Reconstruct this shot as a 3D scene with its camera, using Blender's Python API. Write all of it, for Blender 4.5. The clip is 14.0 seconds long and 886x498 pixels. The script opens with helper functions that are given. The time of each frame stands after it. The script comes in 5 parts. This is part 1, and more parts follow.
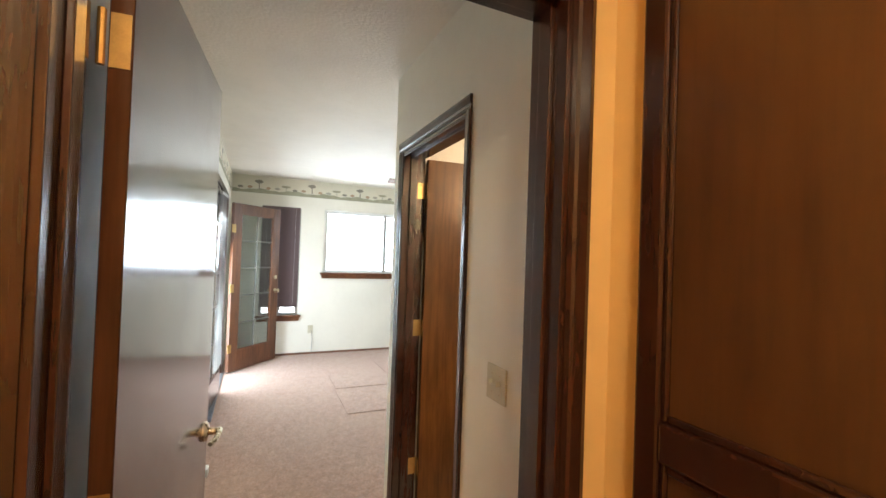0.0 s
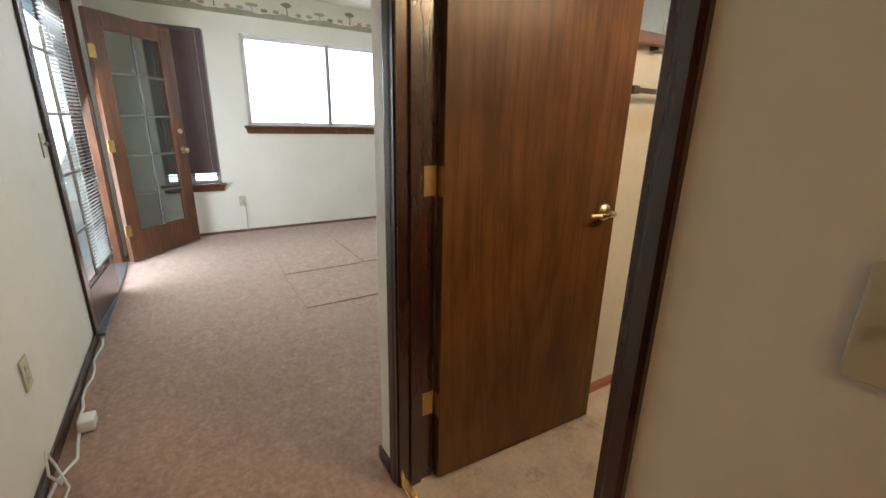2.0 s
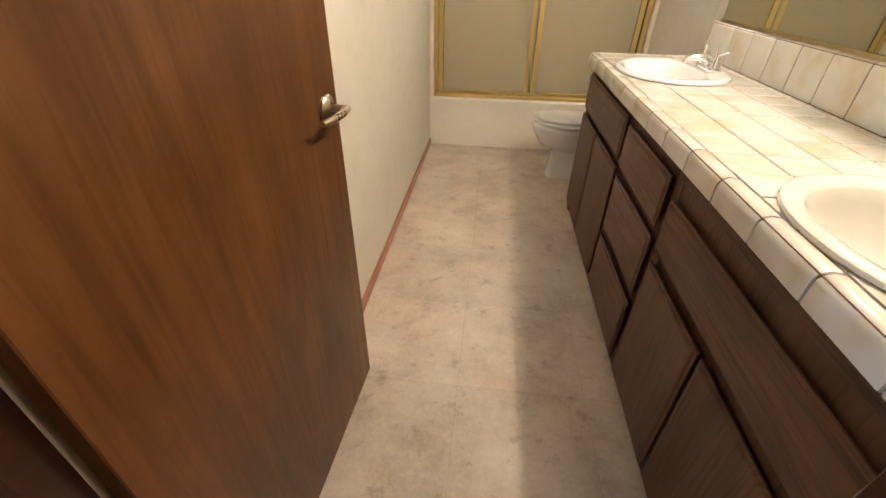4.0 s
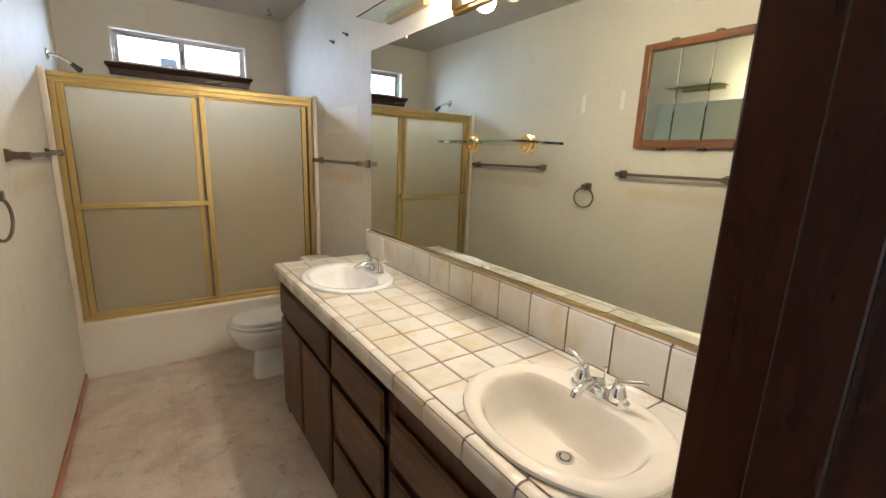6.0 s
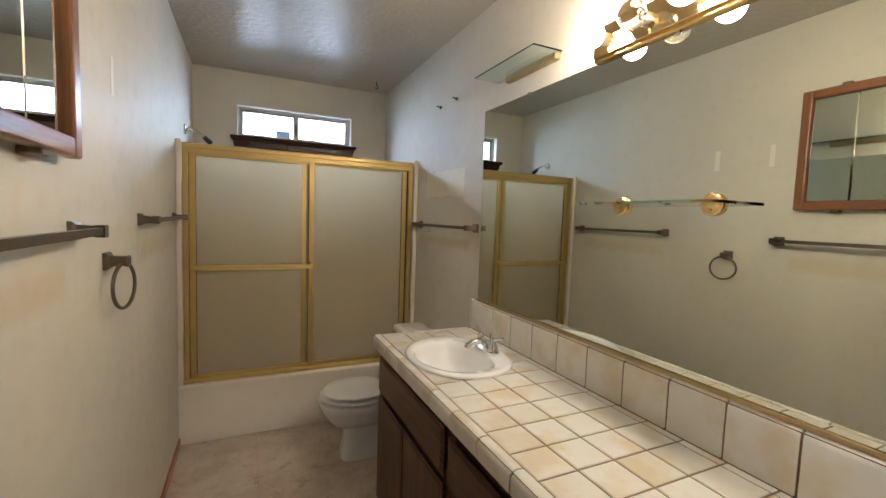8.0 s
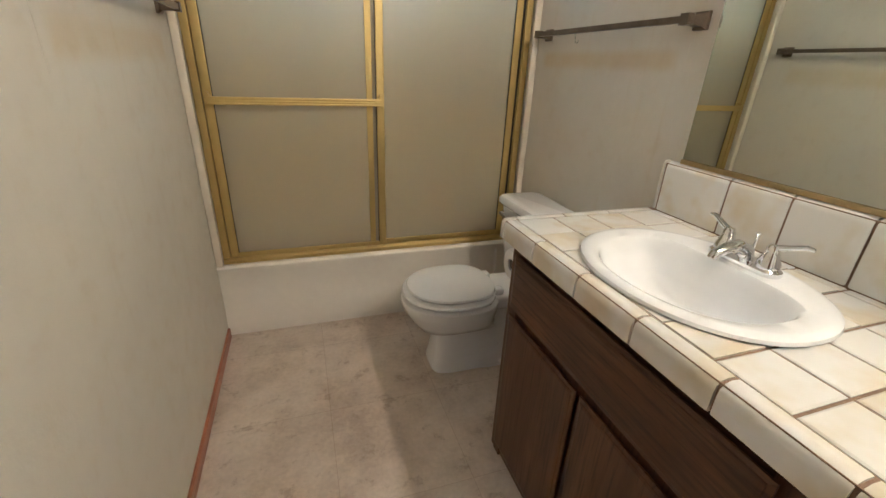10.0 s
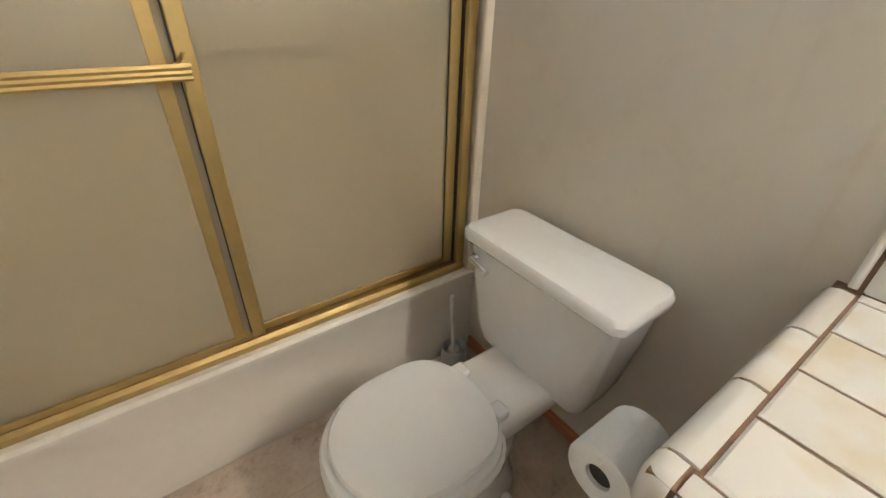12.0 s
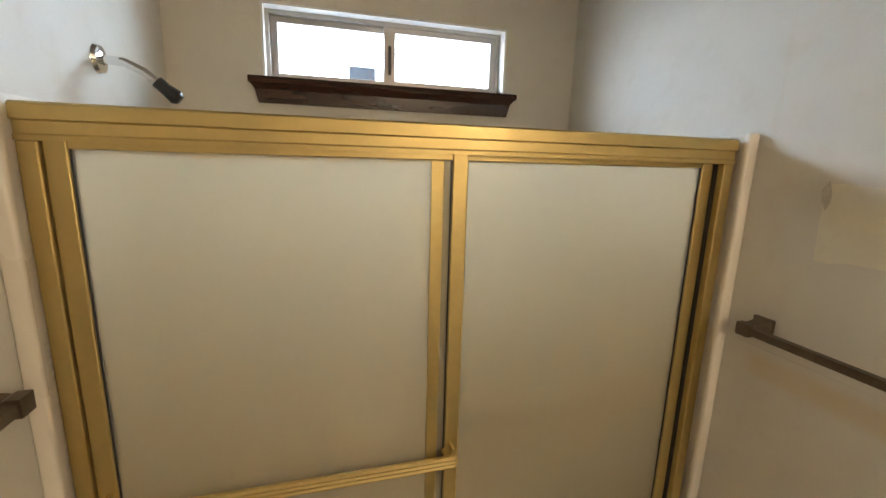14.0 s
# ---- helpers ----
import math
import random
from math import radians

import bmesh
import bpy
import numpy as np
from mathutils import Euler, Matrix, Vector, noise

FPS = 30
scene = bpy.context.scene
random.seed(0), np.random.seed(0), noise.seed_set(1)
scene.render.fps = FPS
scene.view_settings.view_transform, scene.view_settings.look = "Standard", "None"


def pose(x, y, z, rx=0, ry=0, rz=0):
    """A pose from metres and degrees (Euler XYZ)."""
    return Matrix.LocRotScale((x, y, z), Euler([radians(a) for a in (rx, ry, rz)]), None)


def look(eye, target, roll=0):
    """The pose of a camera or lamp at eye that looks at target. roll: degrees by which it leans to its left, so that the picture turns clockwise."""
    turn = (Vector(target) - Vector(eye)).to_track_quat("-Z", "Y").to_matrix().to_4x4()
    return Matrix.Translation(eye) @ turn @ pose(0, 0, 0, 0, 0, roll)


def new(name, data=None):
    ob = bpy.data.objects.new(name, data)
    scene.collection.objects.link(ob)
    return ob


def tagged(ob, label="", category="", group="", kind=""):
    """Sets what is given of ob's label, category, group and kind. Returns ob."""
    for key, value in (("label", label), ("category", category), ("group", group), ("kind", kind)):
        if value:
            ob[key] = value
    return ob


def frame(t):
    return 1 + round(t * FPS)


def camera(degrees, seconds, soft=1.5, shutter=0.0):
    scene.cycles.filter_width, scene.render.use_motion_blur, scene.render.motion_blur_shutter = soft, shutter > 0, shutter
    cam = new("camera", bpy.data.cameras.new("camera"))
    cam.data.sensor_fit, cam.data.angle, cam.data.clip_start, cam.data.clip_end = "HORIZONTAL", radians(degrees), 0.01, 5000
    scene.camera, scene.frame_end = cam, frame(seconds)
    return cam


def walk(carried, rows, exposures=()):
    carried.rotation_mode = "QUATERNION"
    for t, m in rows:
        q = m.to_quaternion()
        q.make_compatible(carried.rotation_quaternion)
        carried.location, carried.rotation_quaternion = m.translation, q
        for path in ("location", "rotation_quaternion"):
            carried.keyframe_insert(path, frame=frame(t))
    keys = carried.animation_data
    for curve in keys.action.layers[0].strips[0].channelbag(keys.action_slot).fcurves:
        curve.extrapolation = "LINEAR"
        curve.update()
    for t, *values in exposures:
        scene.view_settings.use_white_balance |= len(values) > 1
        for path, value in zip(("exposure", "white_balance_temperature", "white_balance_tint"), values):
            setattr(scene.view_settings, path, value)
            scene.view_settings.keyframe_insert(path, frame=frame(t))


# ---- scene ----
cam = camera(93.4, 14.0)
PATH = [
    (0, (2.246, -0.856, 1.498), (0.421, -0.038, 1.531), 2.0),
    (0.5, (1.938, -0.82, 1.456), (0.1, -0.034, 1.433), 1.8),
    (1, (1.627, -0.714, 1.408), (-0.199, 0.084, 1.25), 1.6),
    (1.5, (1.377, -0.668, 1.334), (-0.387, 0.205, 0.979), 1.5),
    (2, (1.115, -0.636, 1.253), (-0.51, 0.38, 0.678), 1.2),
    (2.2, (1.038, -0.619, 1.214), (-0.508, 0.469, 0.561), 1.3),
    (4.3, (0.423, -0.171, 1.21), (0.521, 1.474, 0.077), 1.7),
    (4.5, (0.405, -0.169, 1.243), (0.679, 1.472, 0.133), 2.2),
    (5, (0.443, -0.146, 1.324), (1.11, 1.482, 0.373), 3.1),
    (5.5, (0.445, -0.136, 1.381), (1.392, 1.479, 0.678), 2.5),
    (6, (0.446, -0.129, 1.458), (1.57, 1.468, 1.028), 2.1),
    (6.5, (0.425, -0.105, 1.52), (1.617, 1.487, 1.307), 1.9),
    (7, (0.383, -0.072, 1.547), (1.531, 1.563, 1.456), 1.7),
    (7.5, (0.343, 0.016, 1.523), (1.356, 1.739, 1.453), 1.8),
    (8, (0.393, 0.197, 1.452), (1.235, 2.006, 1.304), 2.0),
    (8.5, (0.451, 0.357, 1.365), (1.127, 2.216, 1.069), 2.0),
    (9, (0.435, 0.558, 1.305), (0.997, 2.419, 0.834), 2.0),
    (9.2, (0.412, 0.668, 1.286), (0.953, 2.516, 0.746), 2.2),
    (11.3, (0.506, 1.879, 1.203), (1.355, 3.370, 0.170), 2.1),
    (11.5, (0.550, 1.961, 1.185), (1.446, 3.424, 0.156), 2.0),
    (12, (0.660, 2.138, 1.235), (1.682, 3.505, 0.192), 1.9),
    (12.5, (0.623, 2.185, 1.377), (1.754, 3.58, 0.497), 2.0),
    (13, (0.606, 2.257, 1.576), (1.73, 3.771, 0.908), 1.6),
    (13.5, (0.586, 2.3, 1.689), (1.444, 4.037, 1.193), 1.5),
    (14, (0.505, 2.287, 1.769), (1.033, 4.174, 1.369), 1.6),
]
walk(cam, [(t, look(eye, target, roll)) for t, eye, target, roll in PATH],
     exposures=[(0.0, 0.98, 6250, 10), (0.5, 0.98, 6300, 10), (1.0, 0.66, 6000, 10), (1.5, 0.24, 6050, 10), (2.2, 0.38, 6400, 12), (4.3, 1.16, 5450, 11), (5.5, 0.76, 5250, 10), (6.5, 0.24, 5550, 11),
                (7.5, -0.02, 5600, 11), (8.5, 0.20, 5200, 8), (9.2, 0.34, 5200, 9), (11.3, 0.94, 4850, 9), (12.0, 0.92, 5000, 9), (12.5, 0.88, 5300, 11), (13.5, 0.46, 5650, 8), (14.0, 0.34, 5900, 9)])

# ---- light ----
world = bpy.data.worlds.new("world")
scene.world = world
world.use_nodes = True
wn = world.node_tree
sky = wn.nodes.new("ShaderNodeTexSky")
sky.sky_type, sky.sun_disc = "NISHITA", False
sky.sun_elevation, sky.sun_rotation = radians(58), radians(100)
wn.links.new(sky.outputs[0], wn.nodes["Background"].inputs[0])
wn.nodes["Background"].inputs[1].default_value = 0.15


def lamp(name, kind, power, m, color=(1, 1, 1), size=None):
    d = bpy.data.lights.new(name, kind)
    d.energy, d.color = power, color
    if kind == "AREA":
        d.shape, d.size, d.size_y = "RECTANGLE", size[0], size[1]
    ob = new(name, d)
    ob.matrix_world = m
    return ob


sun = lamp("sun", "SUN", 3.0, look((6, 2.5, 9), (0, 0, 0)), (1, 0.95, 0.88))
sun.data.angle = radians(0.5)
DAY = (0.80, 0.92, 1.0)
# sky light in the window and door openings
lamp("sky_bath_window", "AREA", 135, look((0.757, 4.62, 2.40), (0.757, 2.0, 1.75)), (0.80, 0.91, 1.0), (1.9, 1.0))
lamp("sky_bedroom_window", "AREA", 28, look((-4.36, 0.93, 1.67), (0, 0.4, 0.9)), DAY, (1.75, 0.98))
lamp("sky_tall_window", "AREA", 12, look((-4.36, -0.52, 1.3), (0, -0.5, 0.8)), DAY, (0.6, 1.5))
lamp("sky_french_door", "AREA", 76, look((-2.58, -1.50, 1.0), (-2.2, 1.2, -0.3)), DAY, (1.5, 1.9))
BULB_POWER = 225.0
HALL_POWER = 68.0

# ---- materials ----


def nodes_of(name):
    m = bpy.data.materials.new(name)
    m.use_nodes = True
    return m, m.node_tree, m.node_tree.nodes["Principled BSDF"]


def ramp(nt, fac, stops):
    r = nt.nodes.new("ShaderNodeValToRGB")
    while len(r.color_ramp.elements) < len(stops):
        r.color_ramp.elements.new(0.5)
    for e, (p, c) in zip(r.color_ramp.elements, stops):
        e.position, e.color = p, (*c, 1)
    nt.links.new(fac, r.inputs[0])
    return r.outputs[0]


def noise_of(nt, scale, detail=4, stretch=None, rough=0.55, coord="Object", shift=False):
    tc = nt.nodes.new("ShaderNodeTexCoord")
    n = nt.nodes.new("ShaderNodeTexNoise")
    n.inputs["Scale"].default_value = scale
    n.inputs["Detail"].default_value = detail
    n.inputs["Roughness"].default_value = rough
    v = tc.outputs[coord]
    if stretch or shift:
        mp = nt.nodes.new("ShaderNodeMapping")
        mp.inputs["Scale"].default_value = stretch or (1, 1, 1)
        nt.links.new(v, mp.inputs["Vector"])
        if shift:
            oi = nt.nodes.new("ShaderNodeObjectInfo")
            mul = nt.nodes.new("ShaderNodeMath")
            mul.operation = "MULTIPLY"
            mul.inputs[1].default_value = 37.0
            nt.links.new(oi.outputs["Random"], mul.inputs[0])
            nt.links.new(mul.outputs[0], mp.inputs["Location"])
        v = mp.outputs[0]
    nt.links.new(v, n.inputs["Vector"])
    return n.outputs["Fac"]


def mix(nt, fac, a, b, mode="MIX"):
    m = nt.nodes.new("ShaderNodeMix")
    m.data_type, m.blend_type = "RGBA", mode
    for sock, val in ((m.inputs[0], fac), (m.inputs[6], a), (m.inputs[7], b)):
        if hasattr(val, "is_linked"):
            nt.links.new(val, sock)
        else:
            sock.default_value = val if isinstance(val, float) else (*val, 1)
    return m.outputs[2]


def bump(nt, b, height, strength, dist=0.01):
    n = nt.nodes.new("ShaderNodeBump")
    n.inputs["Strength"].default_value, n.inputs["Distance"].default_value = strength, dist
    nt.links.new(height, n.inputs["Height"])
    nt.links.new(n.outputs[0], b.inputs["Normal"])


def plain(name, color, rough=0.5, metal=0.0, var=0.12, scale=9.0, bumpy=0.0, bscale=60.0, coat=0.0):
    """Paint, metal, ceramic: a colour with blotches at two scales, uneven gloss and fine relief."""
    m, nt, b = nodes_of(name)
    n1, n2 = noise_of(nt, scale, 5), noise_of(nt, scale * 9, 3)
    dark = tuple(c * (1 - var) for c in color)
    lite = tuple(min(1, c * (1 + var * 0.5)) for c in color)
    c = ramp(nt, n1, [(0.3, dark), (0.7, lite)])
    c = mix(nt, 0.25, c, ramp(nt, n2, [(0.35, dark), (0.65, lite)]))
    nt.links.new(c, b.inputs["Base Color"])
    nt.links.new(ramp(nt, n1, [(0.3, (rough * 0.85,) * 3), (0.7, (min(1, rough * 1.15),) * 3)]), b.inputs["Roughness"])
    b.inputs["Metallic"].default_value = metal
    b.inputs["Coat Weight"].default_value = coat
    if bumpy:
        bump(nt, b, noise_of(nt, bscale, 4), bumpy)
    return m


def wall_paint(name, color, rough=0.45, stain=(0.62, 0.5, 0.3), amount=0.10, tex=0.35, texscale=38, band=None):
    """Painted plaster with a knocked-down texture, faint yellowing and scuffs."""
    m, nt, b = nodes_of(name)
    big = noise_of(nt, 1.3, 5)
    small = noise_of(nt, 14, 4)
    dark = tuple(c * 0.9 for c in color)
    c = ramp(nt, big, [(0.3, dark), (0.65, color)])
    c = mix(nt, ramp(nt, small, [(0.55, (0, 0, 0)), (0.8, (amount,) * 3)]), c, stain)
    drip = noise_of(nt, 5, 3, (6, 6, 0.35))
    c = mix(nt, ramp(nt, drip, [(0.62, (0, 0, 0)), (0.8, (amount * 0.8,) * 3)]), c, stain)
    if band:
        # tan band: strongest along the middle of the strip, fading out at its rim
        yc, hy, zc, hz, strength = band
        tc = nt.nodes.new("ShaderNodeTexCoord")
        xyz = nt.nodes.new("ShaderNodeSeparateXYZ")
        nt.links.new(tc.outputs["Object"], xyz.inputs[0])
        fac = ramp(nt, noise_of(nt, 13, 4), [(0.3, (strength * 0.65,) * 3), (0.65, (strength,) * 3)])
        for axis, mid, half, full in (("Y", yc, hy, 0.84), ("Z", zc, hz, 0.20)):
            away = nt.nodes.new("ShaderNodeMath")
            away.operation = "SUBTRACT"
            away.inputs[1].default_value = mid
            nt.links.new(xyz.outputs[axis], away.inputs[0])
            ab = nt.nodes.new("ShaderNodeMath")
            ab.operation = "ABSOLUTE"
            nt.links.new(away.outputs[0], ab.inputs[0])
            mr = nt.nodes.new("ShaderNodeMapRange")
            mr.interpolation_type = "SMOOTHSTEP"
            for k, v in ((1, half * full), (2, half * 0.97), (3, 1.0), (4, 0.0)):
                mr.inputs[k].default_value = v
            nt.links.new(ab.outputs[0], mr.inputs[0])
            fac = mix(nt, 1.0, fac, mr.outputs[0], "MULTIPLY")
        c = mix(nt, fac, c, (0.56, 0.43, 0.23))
    nt.links.new(c, b.inputs["Base Color"])
    nt.links.new(ramp(nt, small, [(0.3, (rough * 0.8,) * 3), (0.7, (rough * 1.2,) * 3)]), b.inputs["Roughness"])
    blob = ramp(nt, noise_of(nt, texscale, 3, rough=0.45), [(0.12, (0, 0, 0)), (0.88, (1, 1, 1))])
    fine = noise_of(nt, texscale * 5, 2)
    bump(nt, b, mix(nt, 0.25, blob, fine), tex, 0.004)
    return m


def wood(name, dark, lite, rough=0.35, axis="z", scale=1.0, coat=0.2, grain=1.0, cath=0.45, spec=0.5, flame=None):
    """Stained veneer: long fine pores, broad cathedral bands, uneven stain, satin varnish."""
    m, nt, b = nodes_of(name)
    st = {"z": (1, 1, 0.05), "y": (1, 0.05, 1), "x": (0.05, 1, 1)}[axis]
    fine = noise_of(nt, 95 * scale, 4, st, shift=True)
    mid = noise_of(nt, 11 * scale, 5, tuple(0.25 if s == 0.05 else s for s in st), 0.6, shift=True)
    blot = noise_of(nt, 2.2, 4, shift=True)
    midc = tuple((d + l) / 2 for d, l in zip(dark, lite))
    c = ramp(nt, mid, [(0.3, dark), (0.5, midc), (0.72, lite)])
    if cath:
        tc = nt.nodes.new("ShaderNodeTexCoord")
        mp = nt.nodes.new("ShaderNodeMapping")
        mp.inputs["Scale"].default_value = {"z": (1, 1, 0.07), "y": (1, 0.07, 1), "x": (0.07, 1, 1)}[axis]
        nt.links.new(tc.outputs["Object"], mp.inputs["Vector"])
        wv = nt.nodes.new("ShaderNodeTexWave")
        wv.bands_direction = "DIAGONAL"
        for k, v in (("Scale", 7.0 * scale), ("Distortion", 9.0), ("Detail", 3.0), ("Detail Scale", 0.9), ("Detail Roughness", 0.55)):
            wv.inputs[k].default_value = v
        nt.links.new(mp.outputs[0], wv.inputs["Vector"])
        c = mix(nt, ramp(nt, wv.outputs["Fac"], [(0.05, (cath,) * 3), (0.45, (0, 0, 0))]), c, dark)
    if flame:
        # flat-sawn arches round the middle of the leaf
        tc = nt.nodes.new("ShaderNodeTexCoord")
        mp = nt.nodes.new("ShaderNodeMapping")
        mp.inputs["Scale"].default_value = (0, 1, 0.11)
        mp.inputs["Location"].default_value = (0, -flame[0], -flame[1] * 0.11)
        nt.links.new(tc.outputs["Object"], mp.inputs["Vector"])
        wv = nt.nodes.new("ShaderNodeTexWave")
        wv.wave_type, wv.rings_direction = "RINGS", "SPHERICAL"
        for k, v in (("Scale", 6.0), ("Distortion", 3.2), ("Detail", 3.0), ("Detail Scale", 1.6), ("Detail Roughness", 0.6)):
            wv.inputs[k].default_value = v
        nt.links.new(mp.outputs[0], wv.inputs["Vector"])
        c = mix(nt, ramp(nt, wv.outputs["Fac"], [(0.02, (0.42,) * 3), (0.30, (0, 0, 0))]), c, dark)
    pore = ramp(nt, fine, [(0.36, (0, 0, 0)), (0.5, (1, 1, 1))])
    c = mix(nt, 0.45 * grain, c, pore, "MULTIPLY")
    c = mix(nt, ramp(nt, blot, [(0.4, (0, 0, 0)), (0.75, (0.45,) * 3)]), c, dark)
    nt.links.new(c, b.inputs["Base Color"])
    nt.links.new(ramp(nt, fine, [(0.3, (rough * 1.12,) * 3), (0.6, (rough,) * 3)]), b.inputs["Roughness"])
    b.inputs["Coat Weight"].default_value, b.inputs["Coat Roughness"].default_value = coat, 0.25
    b.inputs["Specular IOR Level"].default_value = spec
    if grain > 0.5:
        bump(nt, b, fine, 0.04 * grain, 0.002)
    return m


def tile_glaze(name, edge, middle):
    """Cream glaze, paler in the middle with brownish clouding, different on each tile."""
    m, nt, b = nodes_of(name)
    cloud = noise_of(nt, 7, 3, shift=True)
    oi = nt.nodes.new("ShaderNodeObjectInfo")
    c = ramp(nt, cloud, [(0.34, edge), (0.52, middle)])
    tint = ramp(nt, oi.outputs["Random"], [(0.0, (0.91, 0.89, 0.84)), (1.0, (1, 1, 1))])
    c = mix(nt, 1.0, c, tint, "MULTIPLY")
    nt.links.new(c, b.inputs["Base Color"])
    b.inputs["Roughness"].default_value = 0.16
    b.inputs["Coat Weight"].default_value = 0.3
    bump(nt, b, noise_of(nt, 18, 2, shift=True), 0.05, 0.004)
    return m


def carpet_mat():
    m, nt, b = nodes_of("carpet_pile")
    fib = noise_of(nt, 260, 3)
    tuft = noise_of(nt, 46, 4)
    wear = noise_of(nt, 1.7, 5)
    c = ramp(nt, tuft, [(0.3, (0.33, 0.185, 0.125)), (0.7, (0.59, 0.37, 0.27))])
    c = mix(nt, 0.28, c, ramp(nt, fib, [(0.35, (0.14, 0.08, 0.06)), (0.65, (0.56, 0.40, 0.32))]))
    patch = noise_of(nt, 15, 5, rough=0.7)
    c = mix(nt, 0.36, c, ramp(nt, patch, [(0.38, (0.42, 0.34, 0.30)), (0.60, (1, 1, 1))]), "MULTIPLY")
    c = mix(nt, ramp(nt, wear, [(0.45, (0, 0, 0)), (0.7, (0.35,) * 3)]), c, (0.44, 0.31, 0.22))
    nt.links.new(c, b.inputs["Base Color"])
    b.inputs["Roughness"].default_value = 0.95
    b.inputs["Sheen Weight"].default_value = 0.25
    bump(nt, b, mix(nt, 0.5, fib, tuft), 0.9, 0.012)
    return m


def vinyl_mat():
    """Sheet vinyl printed with big stone squares, scuffed, satin."""
    m, nt, b = nodes_of("stone_print_vinyl")
    tc = nt.nodes.new("ShaderNodeTexCoord")
    mp = nt.nodes.new("ShaderNodeMapping")
    mp.inputs["Location"].default_value = (-0.003, 0.122, 0)
    nt.links.new(tc.outputs["Object"], mp.inputs["Vector"])
    br = nt.nodes.new("ShaderNodeTexBrick")
    br.offset, br.squash = 0.0, 1.0
    for k, v in (("Scale", 1.0), ("Mortar Size", 0.0016), ("Brick Width", 0.4315), ("Row Height", 0.4315), ("Mortar Smooth", 0.4), ("Bias", 0.0)):
        br.inputs[k].default_value = v
    br.inputs["Color1"].default_value = (0.9, 0.9, 0.9, 1)
    br.inputs["Color2"].default_value = (1, 1, 1, 1)
    br.inputs["Mortar"].default_value = (0.78, 0.75, 0.72, 1)
    nt.links.new(mp.outputs[0], br.inputs["Vector"])
    big, mid, fine = noise_of(nt, 3.2, 6, rough=0.65), noise_of(nt, 10, 7, rough=0.72), noise_of(nt, 60, 3)
    c = ramp(nt, big, [(0.36, (0.49, 0.41, 0.345)), (0.5, (0.64, 0.55, 0.47)), (0.64, (0.74, 0.655, 0.575))])
    c = mix(nt, ramp(nt, mid, [(0.52, (0, 0, 0)), (0.62, (0.5,) * 3)]), c, (0.74, 0.64, 0.545))
    c = mix(nt, ramp(nt, mid, [(0.36, (0.5,) * 3), (0.44, (0, 0, 0))]), c, (0.27, 0.20, 0.15))
    c = mix(nt, 0.15, c, ramp(nt, fine, [(0.4, (0.2, 0.15, 0.1)), (0.6, (0.5, 0.42, 0.33))]))
    c = mix(nt, 1.0, c, br.outputs["Color"], "MULTIPLY")
    nt.links.new(c, b.inputs["Base Color"])
    nt.links.new(ramp(nt, mid, [(0.3, (0.28,) * 3), (0.7, (0.5,) * 3)]), b.inputs["Roughness"])
    bump(nt, b, mid, 0.12, 0.003)
    return m


def glass(name, rough=0.0, tint=(1, 1, 1)):
    m, nt, b = nodes_of(name)
    b.inputs["Base Color"].default_value = (*tint, 1)
    b.inputs["Roughness"].default_value = rough
    b.inputs["Transmission Weight"].default_value = 1.0
    b.inputs["IOR"].default_value = 1.45
    return m


def frosted():
    """Obscure shower glass: scatters what lies behind it, milky, faintly pebbled."""
    m, nt, b = nodes_of("obscure_glass")
    nt.nodes.remove(b)
    out = nt.nodes["Material Output"]
    tr = nt.nodes.new("ShaderNodeBsdfTranslucent")
    tr.inputs[0].default_value = (0.88, 0.83, 0.68, 1)
    df = nt.nodes.new("ShaderNodeBsdfDiffuse")
    df.inputs[0].default_value = (0.80, 0.755, 0.575, 1)
    rf = nt.nodes.new("ShaderNodeBsdfTransparent")
    rf.inputs[0].default_value = (0.96, 0.91, 0.82, 1)
    gl = nt.nodes.new("ShaderNodeBsdfGlossy")
    gl.inputs["Roughness"].default_value = 0.28
    m1, m2, m3 = (nt.nodes.new("ShaderNodeMixShader") for _ in range(3))
    m1.inputs[0].default_value, m2.inputs[0].default_value = 0.5, 0.62
    fr = nt.nodes.new("ShaderNodeFresnel")
    fr.inputs[0].default_value = 1.3
    for a, c in ((tr.outputs[0], m1.inputs[1]), (df.outputs[0], m1.inputs[2]), (m1.outputs[0], m2.inputs[1]), (rf.outputs[0], m2.inputs[2]),
                 (m2.outputs[0], m3.inputs[1]), (gl.outputs[0], m3.inputs[2]), (fr.outputs[0], m3.inputs[0]), (m3.outputs[0], out.inputs[0])):
        nt.links.new(a, c)
    bp = nt.nodes.new("ShaderNodeBump")
    bp.inputs["Strength"].default_value, bp.inputs["Distance"].default_value = 0.25, 0.003
    nt.links.new(noise_of(nt, 190, 2), bp.inputs["Height"])
    for n in (gl, df):
        nt.links.new(bp.outputs[0], n.inputs["Normal"])
    return m


